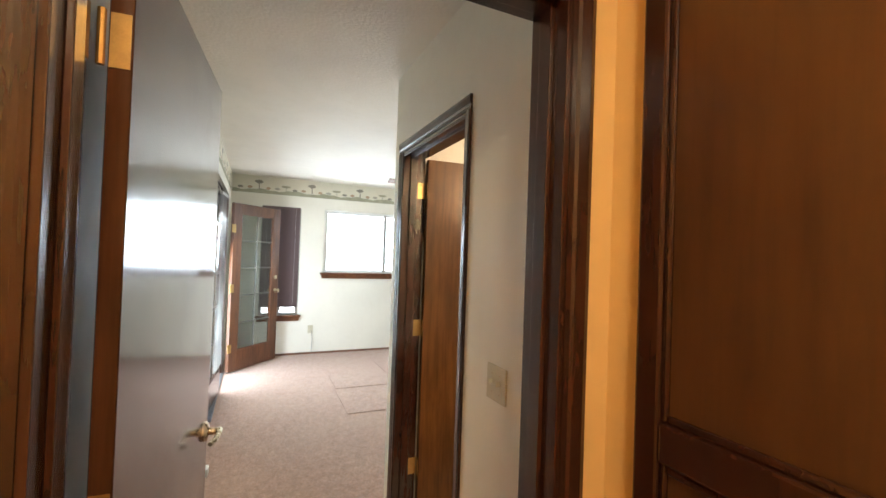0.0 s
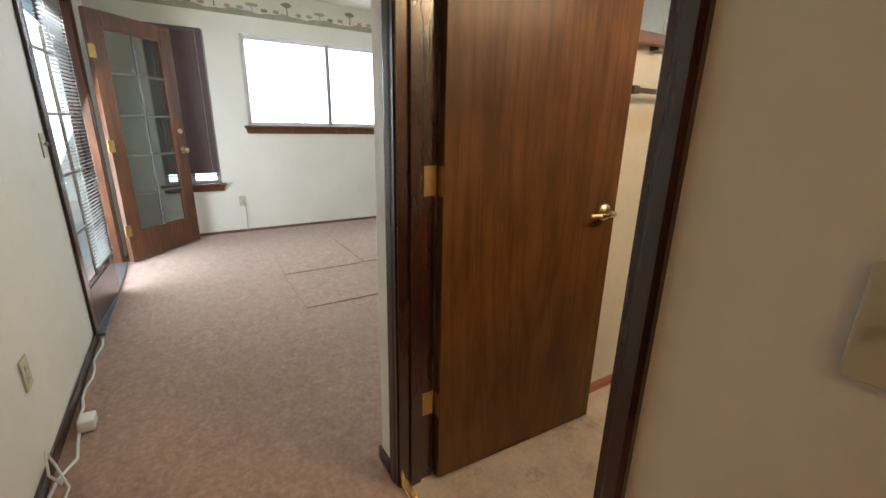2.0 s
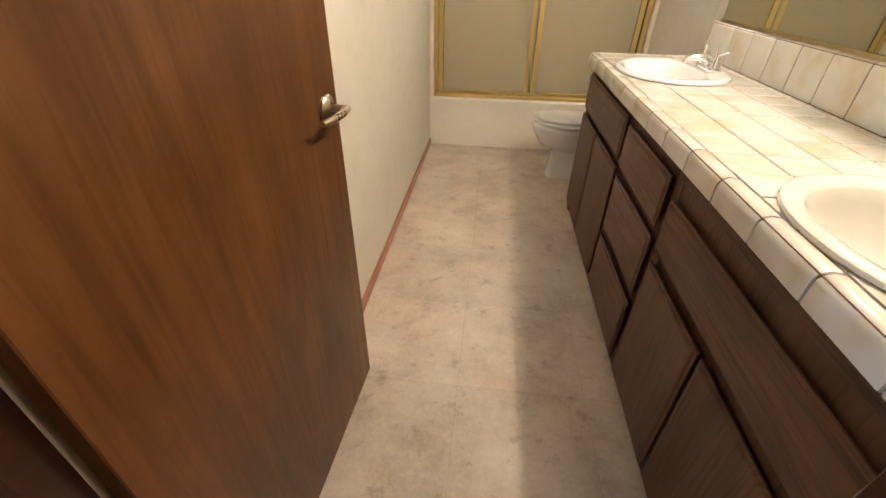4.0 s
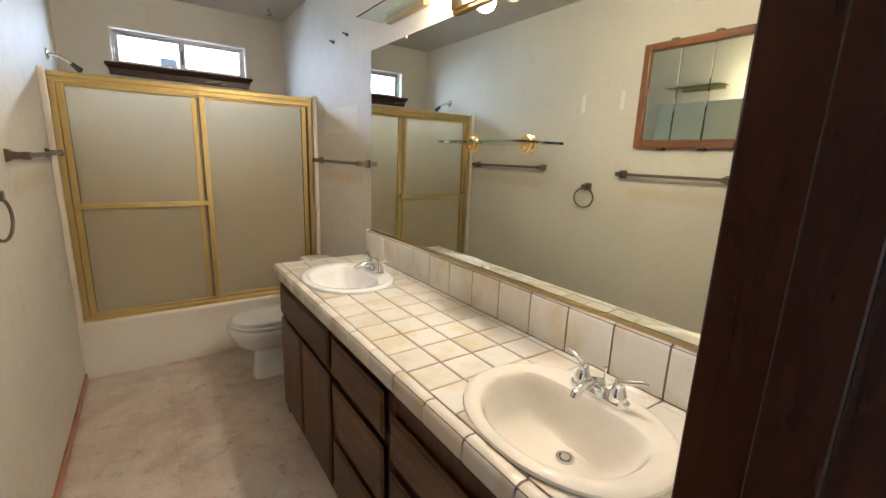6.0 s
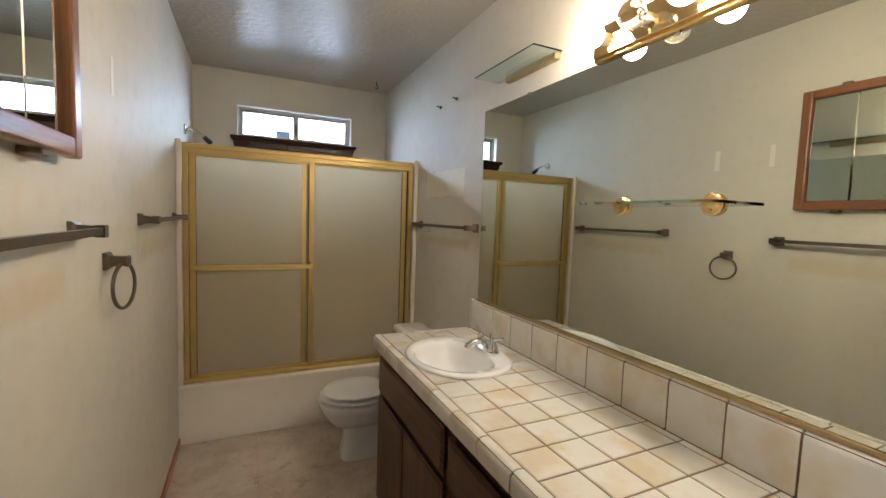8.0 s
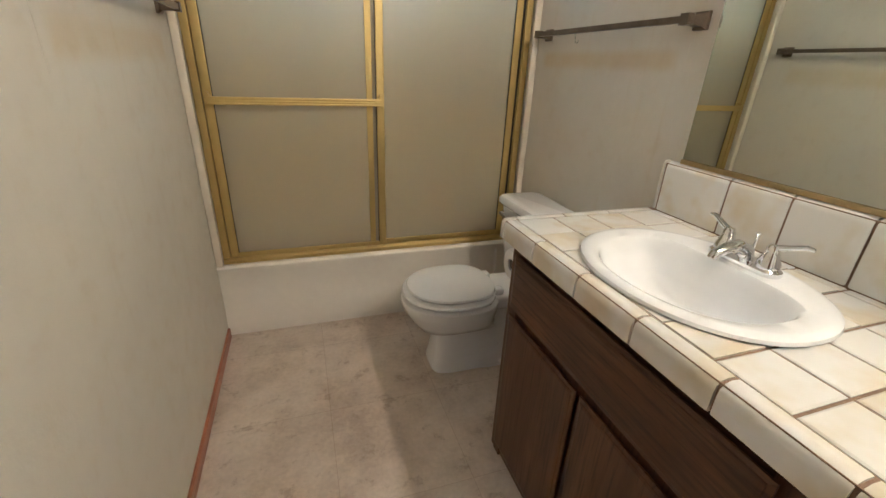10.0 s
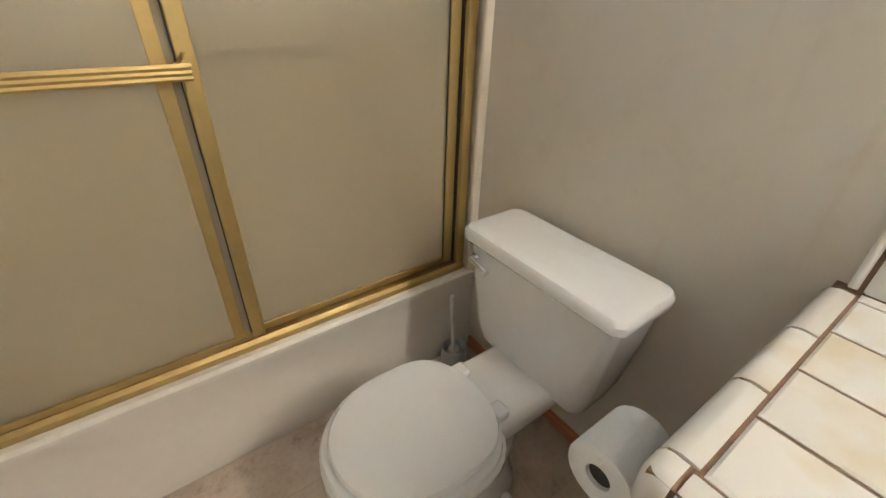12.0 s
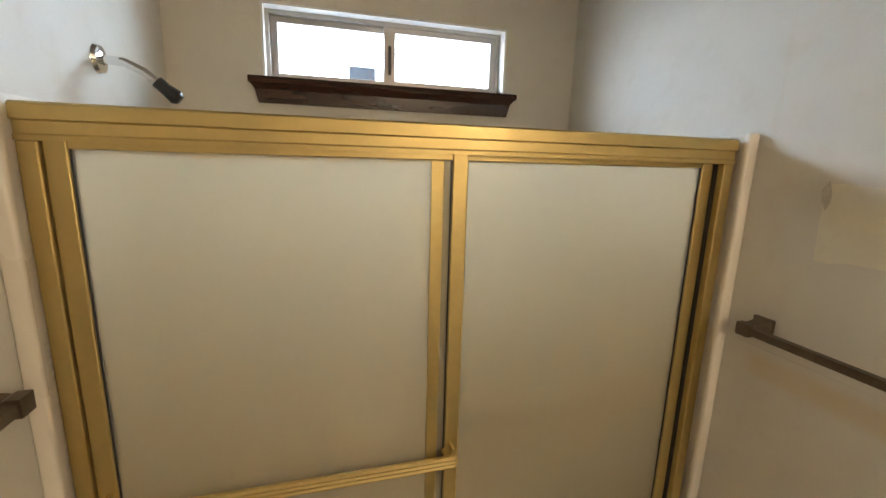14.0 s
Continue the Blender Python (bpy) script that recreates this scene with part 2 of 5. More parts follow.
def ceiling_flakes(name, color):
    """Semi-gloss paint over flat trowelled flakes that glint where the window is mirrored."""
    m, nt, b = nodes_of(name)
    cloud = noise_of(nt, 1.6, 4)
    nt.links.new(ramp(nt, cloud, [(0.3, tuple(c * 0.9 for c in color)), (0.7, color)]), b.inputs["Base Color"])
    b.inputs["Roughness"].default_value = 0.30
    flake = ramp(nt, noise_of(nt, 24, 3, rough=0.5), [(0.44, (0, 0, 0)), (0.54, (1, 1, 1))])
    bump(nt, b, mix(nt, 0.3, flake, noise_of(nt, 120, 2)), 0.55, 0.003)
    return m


def glowing(name, color, strength):
    m, nt, b = nodes_of(name)
    b.inputs["Emission Color"].default_value = (*color, 1)
    b.inputs["Emission Strength"].default_value = strength
    b.inputs["Base Color"].default_value = (0.9, 0.9, 0.85, 1)
    return m


def lacquer(name, dark, lite):
    """Thick dark varnish over veneer: near-mirror gloss, slightly wavy, scuffed in places."""
    m, nt, b = nodes_of(name)
    grain, scuff, wave = noise_of(nt, 30, 4, (1, 1, 0.06)), noise_of(nt, 4.5, 6, rough=0.7), noise_of(nt, 2.6, 2)
    nt.links.new(ramp(nt, grain, [(0.3, dark), (0.7, lite)]), b.inputs["Base Color"])
    nt.links.new(ramp(nt, scuff, [(0.42, (0.13,) * 3), (0.66, (0.24,) * 3)]), b.inputs["Roughness"])
    b.inputs["Coat Weight"].default_value, b.inputs["Coat Roughness"].default_value = 0.5, 0.10
    bump(nt, b, wave, 0.10, 0.02)
    return m


ENTRY_LACQUER = lacquer("entry_door_lacquer", (0.050, 0.020, 0.011), (0.105, 0.044, 0.022))
BATH_PAINT = ((0.66, 0.625, 0.55), 0.60, (0.50, 0.39, 0.23), 0.20, 0.28, 34)
BATH_WALL = wall_paint("bath_wall_paint", *BATH_PAINT)
BED_WALL = wall_paint("bedroom_wall_paint", (0.82, 0.79, 0.69), 0.6, (0.6, 0.52, 0.36), 0.08, 0.12, 46)
HALL_WALL = wall_paint("hall_wall_paint", (0.80, 0.57, 0.26), 0.6, (0.6, 0.45, 0.25), 0.08, 0.2, 40)
CEIL = wall_paint("ceiling_paint", (0.80, 0.755, 0.66), 0.75, (0.6, 0.52, 0.36), 0.08, 0.7, 55)
# colour kept far below the walls' to hold back the light up here
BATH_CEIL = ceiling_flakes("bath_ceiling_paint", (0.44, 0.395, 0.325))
CARPET, VINYL = carpet_mat(), vinyl_mat()
DOOR_Z = wood("door_veneer", (0.066, 0.026, 0.007), (0.165, 0.068, 0.020), 0.36, "z", 1.0, 0.05, 0.5, 0.0, 0.2, (0.40, 1.45))
CLOSET = wood("closet_panel_veneer", (0.060, 0.024, 0.008), (0.125, 0.054, 0.018), 0.35, "z", 0.6, 0.2, 0.25, 0.15)
TRIM_Z = wood("dark_trim_upright", (0.026, 0.009, 0.006), (0.062, 0.021, 0.011), 0.24, "z", 1.0, 0.35, 0.3, 0.12)
TRIM_X = wood("dark_trim_along_x", (0.026, 0.009, 0.006), (0.062, 0.021, 0.011), 0.24, "x", 1.0, 0.35, 0.3, 0.12)
TRIM_Y = wood("dark_trim_along_y", (0.026, 0.009, 0.006), (0.062, 0.021, 0.011), 0.24, "y", 1.0, 0.35, 0.3, 0.12)
BASE_Y = wood("red_baseboard", (0.36, 0.13, 0.065), (0.54, 0.22, 0.12), 0.4, "y", 1.0, 0.2)
BASE_DULL = wood("dull_brown_baseboard", (0.16, 0.075, 0.04), (0.27, 0.14, 0.085), 0.5, "y", 1.0, 0.1)
CAB = wood("cabinet_oak_upright", (0.054, 0.021, 0.008), (0.142, 0.063, 0.028), 0.42, "z", 1.2, 0.1, 1.0, 0.45, 0.35)
CAB_Y = wood("cabinet_oak_along", (0.054, 0.021, 0.008), (0.142, 0.063, 0.028), 0.42, "y", 1.2, 0.1, 1.0, 0.45, 0.35)
# near-black: the shade behind the fronts is put into the colour
CAB_DARK = plain("cabinet_inside_shade", (0.035, 0.020, 0.013), 0.6)
OAK = wood("honey_oak_frame", (0.150, 0.052, 0.016), (0.27, 0.108, 0.036), 0.35, "z", 1.0, 0.3, 0.7)
OAK_Y = wood("honey_oak_rail", (0.150, 0.052, 0.016), (0.27, 0.108, 0.036), 0.35, "y", 1.0, 0.3, 0.7)
FRENCH = wood("french_door_wood", (0.09, 0.030, 0.010), (0.21, 0.078, 0.026), 0.42, "z", 1.0, 0.15)
GOLD = plain("anodised_gold", (0.54, 0.415, 0.165), 0.47, 0.85, 0.12, 5)
BRASS = plain("polished_brass", (0.80, 0.58, 0.26), 0.16, 1.0, 0.08, 12)
OLD_BRASS = plain("dull_brass", (0.44, 0.34, 0.17), 0.42, 0.85, 0.15, 12)
HINGE = plain("hinge_brass", (0.52, 0.34, 0.13), 0.38, 0.9, 0.2, 30)
BRONZE = plain("aged_bronze", (0.18, 0.142, 0.105), 0.36, 0.8, 0.3, 25)
LEVER = plain("satin_nickel_brass", (0.55, 0.45, 0.31), 0.28, 1.0, 0.15, 20)
CHROME = plain("chrome", (0.80, 0.81, 0.83), 0.08, 1.0, 0.03, 10)
PORCELAIN = plain("white_porcelain", (0.83, 0.845, 0.87), 0.10, 0, 0.04, 4, coat=0.5)
BONE = plain("bone_porcelain", (0.77, 0.745, 0.69), 0.10, 0, 0.05, 4, coat=0.5)
SEAT = plain("seat_enamel", (0.82, 0.84, 0.88), 0.16, 0, 0.03, 5, coat=0.3)
TUB = plain("tub_enamel", (0.85, 0.82, 0.765), 0.2, 0, 0.06, 3, coat=0.3)
SURROUND = plain("surround_panel", (0.78, 0.72, 0.62), 0.3, 0, 0.08, 3)
GLAZE = tile_glaze("cream_tile_glaze", (0.665, 0.60, 0.475), (0.73, 0.725, 0.71))
GROUT = plain("brown_grout", (0.22, 0.140, 0.090), 0.9, 0, 0.3, 40, 0.4, 150)
MIRROR = plain("mirror_silver", (0.75, 0.785, 0.72), 0.012, 1.0, 0.02, 2)
GLASS = glass("window_glass")
# grey tint dims the panes, in place of a dark corner behind them
DUSKY = glass("dimmed_grey_glass", 0.02, (0.52, 0.55, 0.52))
SHELF_GLASS = glass("shelf_glass", 0.02, (0.80, 0.95, 0.90))
BULB_GLASS = glass("clear_bulb_glass")
FROST = frosted()
ALU = plain("window_aluminium", (0.42, 0.40, 0.37), 0.4, 0.7, 0.15, 15)
WHITE = plain("white_paint", (0.80, 0.79, 0.75), 0.45, 0, 0.06, 8)
PAPER = plain("tissue_paper", (0.84, 0.86, 0.89), 0.95, 0, 0.05, 20, 0.3, 300)
PLASTIC = plain("ivory_plastic", (0.58, 0.53, 0.38), 0.4, 0, 0.08, 10)
WHITE_PLASTIC = plain("white_plastic", (0.80, 0.79, 0.76), 0.4, 0, 0.06, 10)
BLACK = plain("black_plastic", (0.02, 0.02, 0.02), 0.4)
BLIND = plain("mauve_brown_blind", (0.125, 0.085, 0.085), 0.5, 0, 0.15, 20)
PALE_BLIND = plain("grey_blind", (0.36, 0.34, 0.32), 0.5, 0, 0.12, 20)
PATCH = plain("bare_paint_patch", (0.72, 0.67, 0.54), 0.45, 0, 0.08, 8)
SMUDGE = plain("grey_glue", (0.56, 0.515, 0.435), 0.7, 0, 0.25, 60)
FAINT = plain("faint_grey_glue", (0.665, 0.615, 0.495), 0.6, 0, 0.15, 60)
STRIP = plain("rubbed_paint", (0.80, 0.77, 0.69), 0.6, 0, 0.05, 8)
LIT = glowing("lit_bulb", (1.0, 0.76, 0.49), BULB_POWER)
HALL_LIT = glowing("hall_lamp_glow", (1.0, 0.76, 0.47), HALL_POWER)
FIL = plain("bulb_base_metal", (0.6, 0.55, 0.45), 0.3, 1.0)
GROUND = plain("patio_concrete", (0.42, 0.40, 0.37), 0.9, 0, 0.25, 2, 0.3, 30)
PAPER_BORDER = plain("border_paper", (0.70, 0.66, 0.53), 0.8, 0, 0.08, 6)
SAGE = plain("border_sage_ink", (0.38, 0.37, 0.26), 0.8, 0, 0.25, 15)
RUST = plain("border_rust_ink", (0.46, 0.33, 0.22), 0.8, 0, 0.2, 15)
GREY_INK = plain("border_grey_ink", (0.42, 0.40, 0.33), 0.8, 0, 0.2, 15)
DARK_INK = plain("border_dark_ink", (0.27, 0.25, 0.20), 0.8, 0, 0.2, 15)

# ---- mesh helpers ----
BASE = {}


def thing(name, base, label, category, group="", kind=""):
    ob = new(name)
    ob.location = base
    ob.empty_display_size = 0.05
    BASE[ob] = Vector(base)
    return tagged(ob, label, category, group, kind)


def part(name, bm, mat, parent=None, label="", smooth=False):
    """Links a bmesh, built in world places, as one mesh under a thing or part."""
    off = BASE[parent] if parent else Vector((0, 0, 0))
    bmesh.ops.recalc_face_normals(bm, faces=bm.faces)
    me = bpy.data.meshes.new(name)
    for v in bm.verts:
        v.co -= off
    bm.to_mesh(me)
    bm.free()
    me.materials.append(mat)
    if smooth:
        me.shade_smooth()
        me.set_sharp_from_angle(angle=radians(38))
    ob = new(name, me)
    if parent:
        ob.parent = parent
    BASE[ob] = off
    if label:
        tagged(ob, label)
    return ob


def box(lo, hi, bev=0.0, seg=2, bm=None, m=None):
    bm = bm or bmesh.new()
    made = bmesh.ops.create_cube(bm, size=1.0)["verts"]
    c = [(a + b) / 2 for a, b in zip(lo, hi)]
    s = [abs(b - a) for a, b in zip(lo, hi)]
    for v in made:
        v.co = Vector((c[0] + v.co.x * s[0], c[1] + v.co.y * s[1], c[2] + v.co.z * s[2]))
    if bev:
        es = list({e for v in made for e in v.link_edges})
        r = bmesh.ops.bevel(bm, geom=es, offset=min(bev, min(s) * 0.49), segments=seg, affect="EDGES", profile=0.5)
        made = list({v for f in r["faces"] for v in f.verts} | {v for v in made if v.is_valid})
    if m:
        bmesh.ops.transform(bm, matrix=m, verts=made)
    return bm


def tube(pts, r, n=10, bm=None, closed=False):
    """A round bar along points; r may be a list."""
    bm = bm or bmesh.new()
    pts = [Vector(p) for p in pts]
    rs = r if isinstance(r, (list, tuple)) else [r] * len(pts)
    rings, up = [], None
    for i, p in enumerate(pts):
        a = pts[(i - 1) % len(pts)] if (closed or i) else p
        b = pts[(i + 1) % len(pts)] if (closed or i < len(pts) - 1) else p
        d = (b - a).normalized()
        if up is None:
            up = d.orthogonal().normalized()
        up = (up - d * up.dot(d)).normalized()
        side = d.cross(up)
        rings.append([bm.verts.new(p + rs[i] * (math.cos(k * math.tau / n) * up + math.sin(k * math.tau / n) * side)) for k in range(n)])
    pairs = list(zip(rings, rings[1:])) + ([(rings[-1], rings[0])] if closed else [])
    for a, b in pairs:
        for k in range(n):
            bm.faces.new((a[k], a[(k + 1) % n], b[(k + 1) % n], b[k]))
    if not closed:
        bm.faces.new(rings[0][::-1])
        bm.faces.new(rings[-1])
    return bm


def lathe(profile, at, axis=(0, 0, 1), n=24, bm=None, sx=1.0, sy=1.0):
    """Turns a profile of (radius, height) about an axis through a place."""
    bm = bm or bmesh.new()
    q = Vector((0, 0, 1)).rotation_difference(Vector(axis)).to_matrix()
    rings = []
    for r, z in profile:
        if r < 1e-5:
            rings.append([bm.verts.new(Vector(at) + q @ Vector((0, 0, z)))])
        else:
            rings.append([bm.verts.new(Vector(at) + q @ Vector((sx * r * math.cos(k * math.tau / n), sy * r * math.sin(k * math.tau / n), z))) for k in range(n)])
    for a, b in zip(rings, rings[1:]):
        for k in range(n):
            k2 = (k + 1) % n
            if len(a) == 1 and len(b) > 1:
                bm.faces.new((a[0], b[k], b[k2]))
            elif len(b) == 1 and len(a) > 1:
                bm.faces.new((a[k], a[k2], b[0]))
            elif len(a) > 1:
                bm.faces.new((a[k], a[k2], b[k2], b[k]))
    return bm


def loft(rings, cap=True, bm=None):
    """Skins closed rings of equal count."""
    bm = bm or bmesh.new()
    vs = [[bm.verts.new(p) for p in r] for r in rings]
    n = len(vs[0])
    for a, b in zip(vs, vs[1:]):
        for k in range(n):
            bm.faces.new((a[k], a[(k + 1) % n], b[(k + 1) % n], b[k]))
    if cap:
        bm.faces.new(vs[0][::-1])
        bm.faces.new(vs[-1])
    return bm


def prism(outline, lo, hi, axis="y", bm=None):
    """Pushes a flat outline along an axis, from lo to hi. Outline in the other two axes, in xyz order."""
    def place(u, v, w):
        return {"x": (w, u, v), "y": (u, w, v), "z": (u, v, w)}[axis]
    return loft([[place(u, v, w) for u, v in outline] for w in (lo, hi)], True, bm)


def setting(name, bm, mat, smooth=False, label="", category=""):
    return tagged(part(name, bm, mat, None, "", smooth), label, category, "", "structure")


def wall_with_holes(name, mat, axis, lo, hi, a0, a1, z1, holes, z0=0.0):
    """A wall slab across one axis ('x' or 'y') between lo and hi, running a0 to a1, with openings (a, b, z0, z1)."""
    cuts = sorted({a0, a1, *(h[0] for h in holes), *(h[1] for h in holes)})
    zs = sorted({z0, z1, *(h[2] for h in holes), *(h[3] for h in holes)})
    bm = bmesh.new()
    def solid(i, k):
        if not (0 <= i < len(cuts) - 1 and 0 <= k < len(zs) - 1):
            return False
        u, w = (cuts[i] + cuts[i + 1]) / 2, (zs[k] + zs[k + 1]) / 2
        return not any(h[0] < u < h[1] and h[2] < w < h[3] for h in holes)
    cache = {}
    def vert(c, u, z):
        key = (round(c, 5), round(u, 5), round(z, 5))
        if key not in cache:
            cache[key] = bm.verts.new((c, u, z) if axis == "x" else (u, c, z))
        return cache[key]
    for i in range(len(cuts) - 1):
        for k in range(len(zs) - 1):
            if not solid(i, k):
                continue
            u0, u1, w0, w1 = cuts[i], cuts[i + 1], zs[k], zs[k + 1]
            for c in (lo, hi):
                bm.faces.new([vert(c, u, w) for u, w in ((u0, w0), (u1, w0), (u1, w1), (u0, w1))])
            for di, dk, e in ((-1, 0, ((u0, w0), (u0, w1))), (1, 0, ((u1, w0), (u1, w1))), (0, -1, ((u0, w0), (u1, w0))), (0, 1, ((u0, w1), (u1, w1)))):
                if not solid(i + di, k + dk):
                    bm.faces.new([vert(lo, *e[0]), vert(lo, *e[1]), vert(hi, *e[1]), vert(hi, *e[0])])
    return setting(name, bm, mat)

# ---- large structure ----
BX0, BX1, BY1 = 0.0, 1.52, 3.957
BZ, RZ = 2.55, 2.53
VEST = -0.12
setting("floor_1", box((BX0 - 0.03, -0.10, -0.08), (BX1 + 0.03, BY1 + 0.05, 0.0)), VINYL, label="grey-beige stone-print sheet vinyl floor", category="floor")
setting("floor_2", box((-4.30, -1.40, -0.08), (1.49, -0.10, 0.0)), CARPET, label="worn mottled brown carpet by the entry", category="carpet")
setting("floor_3", box((-4.30, -0.10, -0.08), (-0.03, 3.1, 0.0)), CARPET, label="worn mottled brown bedroom carpet", category="carpet")
setting("floor_4", box((1.49, -1.95, -0.08), (3.75, 0.0, -0.002)), CARPET, label="brown hall carpet", category="carpet")
DOOR_HOLE = (0.025, 0.802, 0.0, 2.06)
wall_with_holes("wall_bath_door", BATH_WALL, "y", -0.06, 0.0, -0.06, 1.49, BZ, [DOOR_HOLE])
wall_with_holes("wall_entry", BED_WALL, "y", VEST, -0.06, -0.12, 1.49, BZ, [DOOR_HOLE])
wall_with_holes("wall_bath_west", BATH_WALL, "x", -0.06, 0.0, 0.0, BY1 + 0.12, BZ, [])
wall_with_holes("wall_bedroom_east", BED_WALL, "x", -0.12, -0.06, -0.06, BY1 + 0.12, BZ, [])
wall_with_holes("wall_bath_east", BATH_WALL, "x", BX1, BX1 + 0.12, 0.05, BY1 + 0.12, BZ, [])
wall_with_holes("wall_bath_north", BATH_WALL, "y", BY1, BY1 + 0.12, 0.0, BX1, BZ, [(0.30, 1.213, 2.045, 2.297)])
FRENCH_HOLE = (-3.37, -1.80, 0.0, 2.09)
wall_with_holes("wall_bedroom_south", BED_WALL, "y", -1.31, -1.19, -4.24, 1.43, RZ, [FRENCH_HOLE])
wall_with_holes("wall_bedroom_west", BED_WALL, "x", -4.24, -4.12, -1.19, 3.1, RZ, [(-0.80, -0.27, 0.575, 2.11), (0.06, 1.80, 1.19, 2.12)])
wall_with_holes("wall_bedroom_north", BED_WALL, "y", 3.0, 3.1, -4.12, -0.12, RZ, [])
ENTRY_HOLE = (-1.125, -0.258, 0.0, 2.08)
wall_with_holes("wall_entry_door", BED_WALL, "x", 1.43, 1.49, -1.31, VEST, BZ, [ENTRY_HOLE])
wall_with_holes("wall_hall_west", HALL_WALL, "x", 1.49, 1.55, -1.95, -0.0, BZ, [ENTRY_HOLE])
wall_with_holes("wall_hall_north", HALL_WALL, "y", -0.135, 0.05, 1.55, 3.75, BZ, [])
wall_with_holes("wall_hall_south", HALL_WALL, "y", -1.95, -1.87, 1.55, 3.75, BZ, [])
wall_with_holes("wall_hall_east", HALL_WALL, "x", 3.67, 3.75, -1.87, 0.0, BZ, [])
setting("ceiling_1", box((-0.06, -0.06, BZ), (BX1 + 0.12, BY1 + 0.12, BZ + 0.1)), BATH_CEIL, label="textured bathroom ceiling, darkened against the strong light", category="ceiling")
setting("ceiling_2", box((-4.24, -1.31, RZ), (-0.06, 3.1, RZ + 0.12)), CEIL, label="off-white sprayed bedroom ceiling", category="ceiling")
setting("ceiling_3", box((-0.06, -1.31, RZ), (1.49, -0.06, RZ + 0.12)), CEIL, label="off-white sprayed entry ceiling", category="ceiling")
setting("ceiling_4", box((1.49, -1.95, BZ - 0.02), (3.75, 0.05, BZ + 0.1)), CEIL, label="off-white hall ceiling", category="ceiling")
setting("ground", box((-400, -400, -0.5), (400, 400, -0.12)), GROUND, label="pale concrete yard outside", category="ground")


def run_board(name, lo, hi, mat, label, bev=0.004):
    return setting(name, box(lo, hi, bev), mat, label=label, category="trim")


# skirtings
run_board("baseboard_1", (0.0, 0.80, 0.0), (0.012, 3.085, 0.052), BASE_Y, "thin reddish stained baseboard in the bathroom")
run_board("baseboard_2", (1.508, 2.20, 0.0), (1.52, 3.085, 0.052), BASE_Y, "thin reddish stained baseboard behind the toilet")
run_board("baseboard_3", (-1.80, -1.19, 0.0), (1.30, -1.178, 0.062), TRIM_X, "dark stained baseboard by the entry")
run_board("baseboard_4", (-4.12, -1.178, 0.0), (-4.108, 3.0, 0.030), BASE_DULL, "dark stained baseboard under the windows")
run_board("baseboard_5", (-0.132, -0.118, 0.0), (-0.12, 3.0, 0.06), TRIM_Y, "dark stained baseboard round the corner")
run_board("baseboard_6", (-0.132, -0.132, 0.0), (-0.034, -0.12, 0.06), TRIM_X, "short dark stained baseboard beside the bathroom door")
run_board("baseboard_7", (0.838, -0.132, 0.0), (1.41, -0.12, 0.06), TRIM_X, "dark stained baseboard under the light switches")
setting("threshold_strip", box((0.025, -0.115, -0.001), (0.802, -0.085, 0.006), 0.003), BRASS, label="worn metal carpet strip in the bathroom doorway", category="trim")

CAS_W, CAS_T = 0.058, 0.014


def casing_profile(w, t):
    return [(0, 0), (w, 0), (w, t * 0.75), (w * 0.8, t), (w * 0.35, t * 0.8), (w * 0.22, t * 0.55), (0, t * 0.5)]


def door_frame(name, axis, a0, a1, top, c0, c1, label, stop_at):
    """Jambs, head, stops and casings in an opening across 'y' (runs along x) or 'x' (runs along y), from c0 to c1 deep."""
    def p(u, c, z):
        return (u, c, z) if axis == "y" else (c, u, z)
    def b(u0, u1, k0, k1, z0, z1, bev=0.002):
        a, d = p(u0, k0, z0), p(u1, k1, z1)
        return box(tuple(map(min, a, d)), tuple(map(max, a, d)), bev)
    fr = thing(name, p((a0 + a1) / 2, (c0 + c1) / 2, 0), label, "door frame", "", "structure")
    jt, along = 0.018, TRIM_X if axis == "y" else TRIM_Y
    part("jamb", b(a0 - 0.002, a0 + jt, c0 - 0.003, c1 + 0.003, 0, top), TRIM_Z, fr)
    part("jamb", b(a1 - jt, a1 + 0.002, c0 - 0.003, c1 + 0.003, 0, top), TRIM_Z, fr)
    part("head_jamb", b(a0 + jt, a1 - jt, c0 - 0.003, c1 + 0.003, top - jt, top), along, fr)
    s0, s1 = stop_at
    part("stop", b(a0 + jt, a0 + jt + 0.011, s0, s1, 0, top - jt), TRIM_Z, fr)
    part("stop", b(a1 - jt - 0.011, a1 - jt, s0, s1, 0, top - jt), TRIM_Z, fr)
    part("stop", b(a0 + jt + 0.011, a1 - jt - 0.011, s0, s1, top - jt - 0.011, top - jt), along, fr)
    for c, sgn in ((c0, -1), (c1, 1)):
        for side in (-1, 1):
            back = 0.006 if sgn < 0 or axis == "x" or side < 0 else -0.020
            wide = CAS_W
            if sgn < 0 and side > 0 and axis == "y":
                back, wide = 0.012, 0.046
            e = (a0 + back) if side < 0 else (a1 - back)
            prof = [(e + side * u, c + sgn * (t + 0.0005)) for u, t in casing_profile(wide, CAS_T)]
            if axis == "y":
                bm = prism(prof, 0.0, top + 0.004, "z")
            else:
                bm = prism([(k, u) for u, k in prof], 0.0, top + 0.004, "z")
            part("casing", bm, TRIM_Z, fr)
        prof = [(c + sgn * (t + 0.0005), top - 0.006 + u + 0.011) for u, t in casing_profile(CAS_W, CAS_T)]
        lo, hi = a0 + 0.006 - CAS_W, a1 - 0.006 + CAS_W - (0.018 if axis == "y" else 0.0)
        part("casing", prism(prof, lo, hi, "x") if axis == "y" else prism(prof, lo, hi, "y"), along, fr)
    return fr


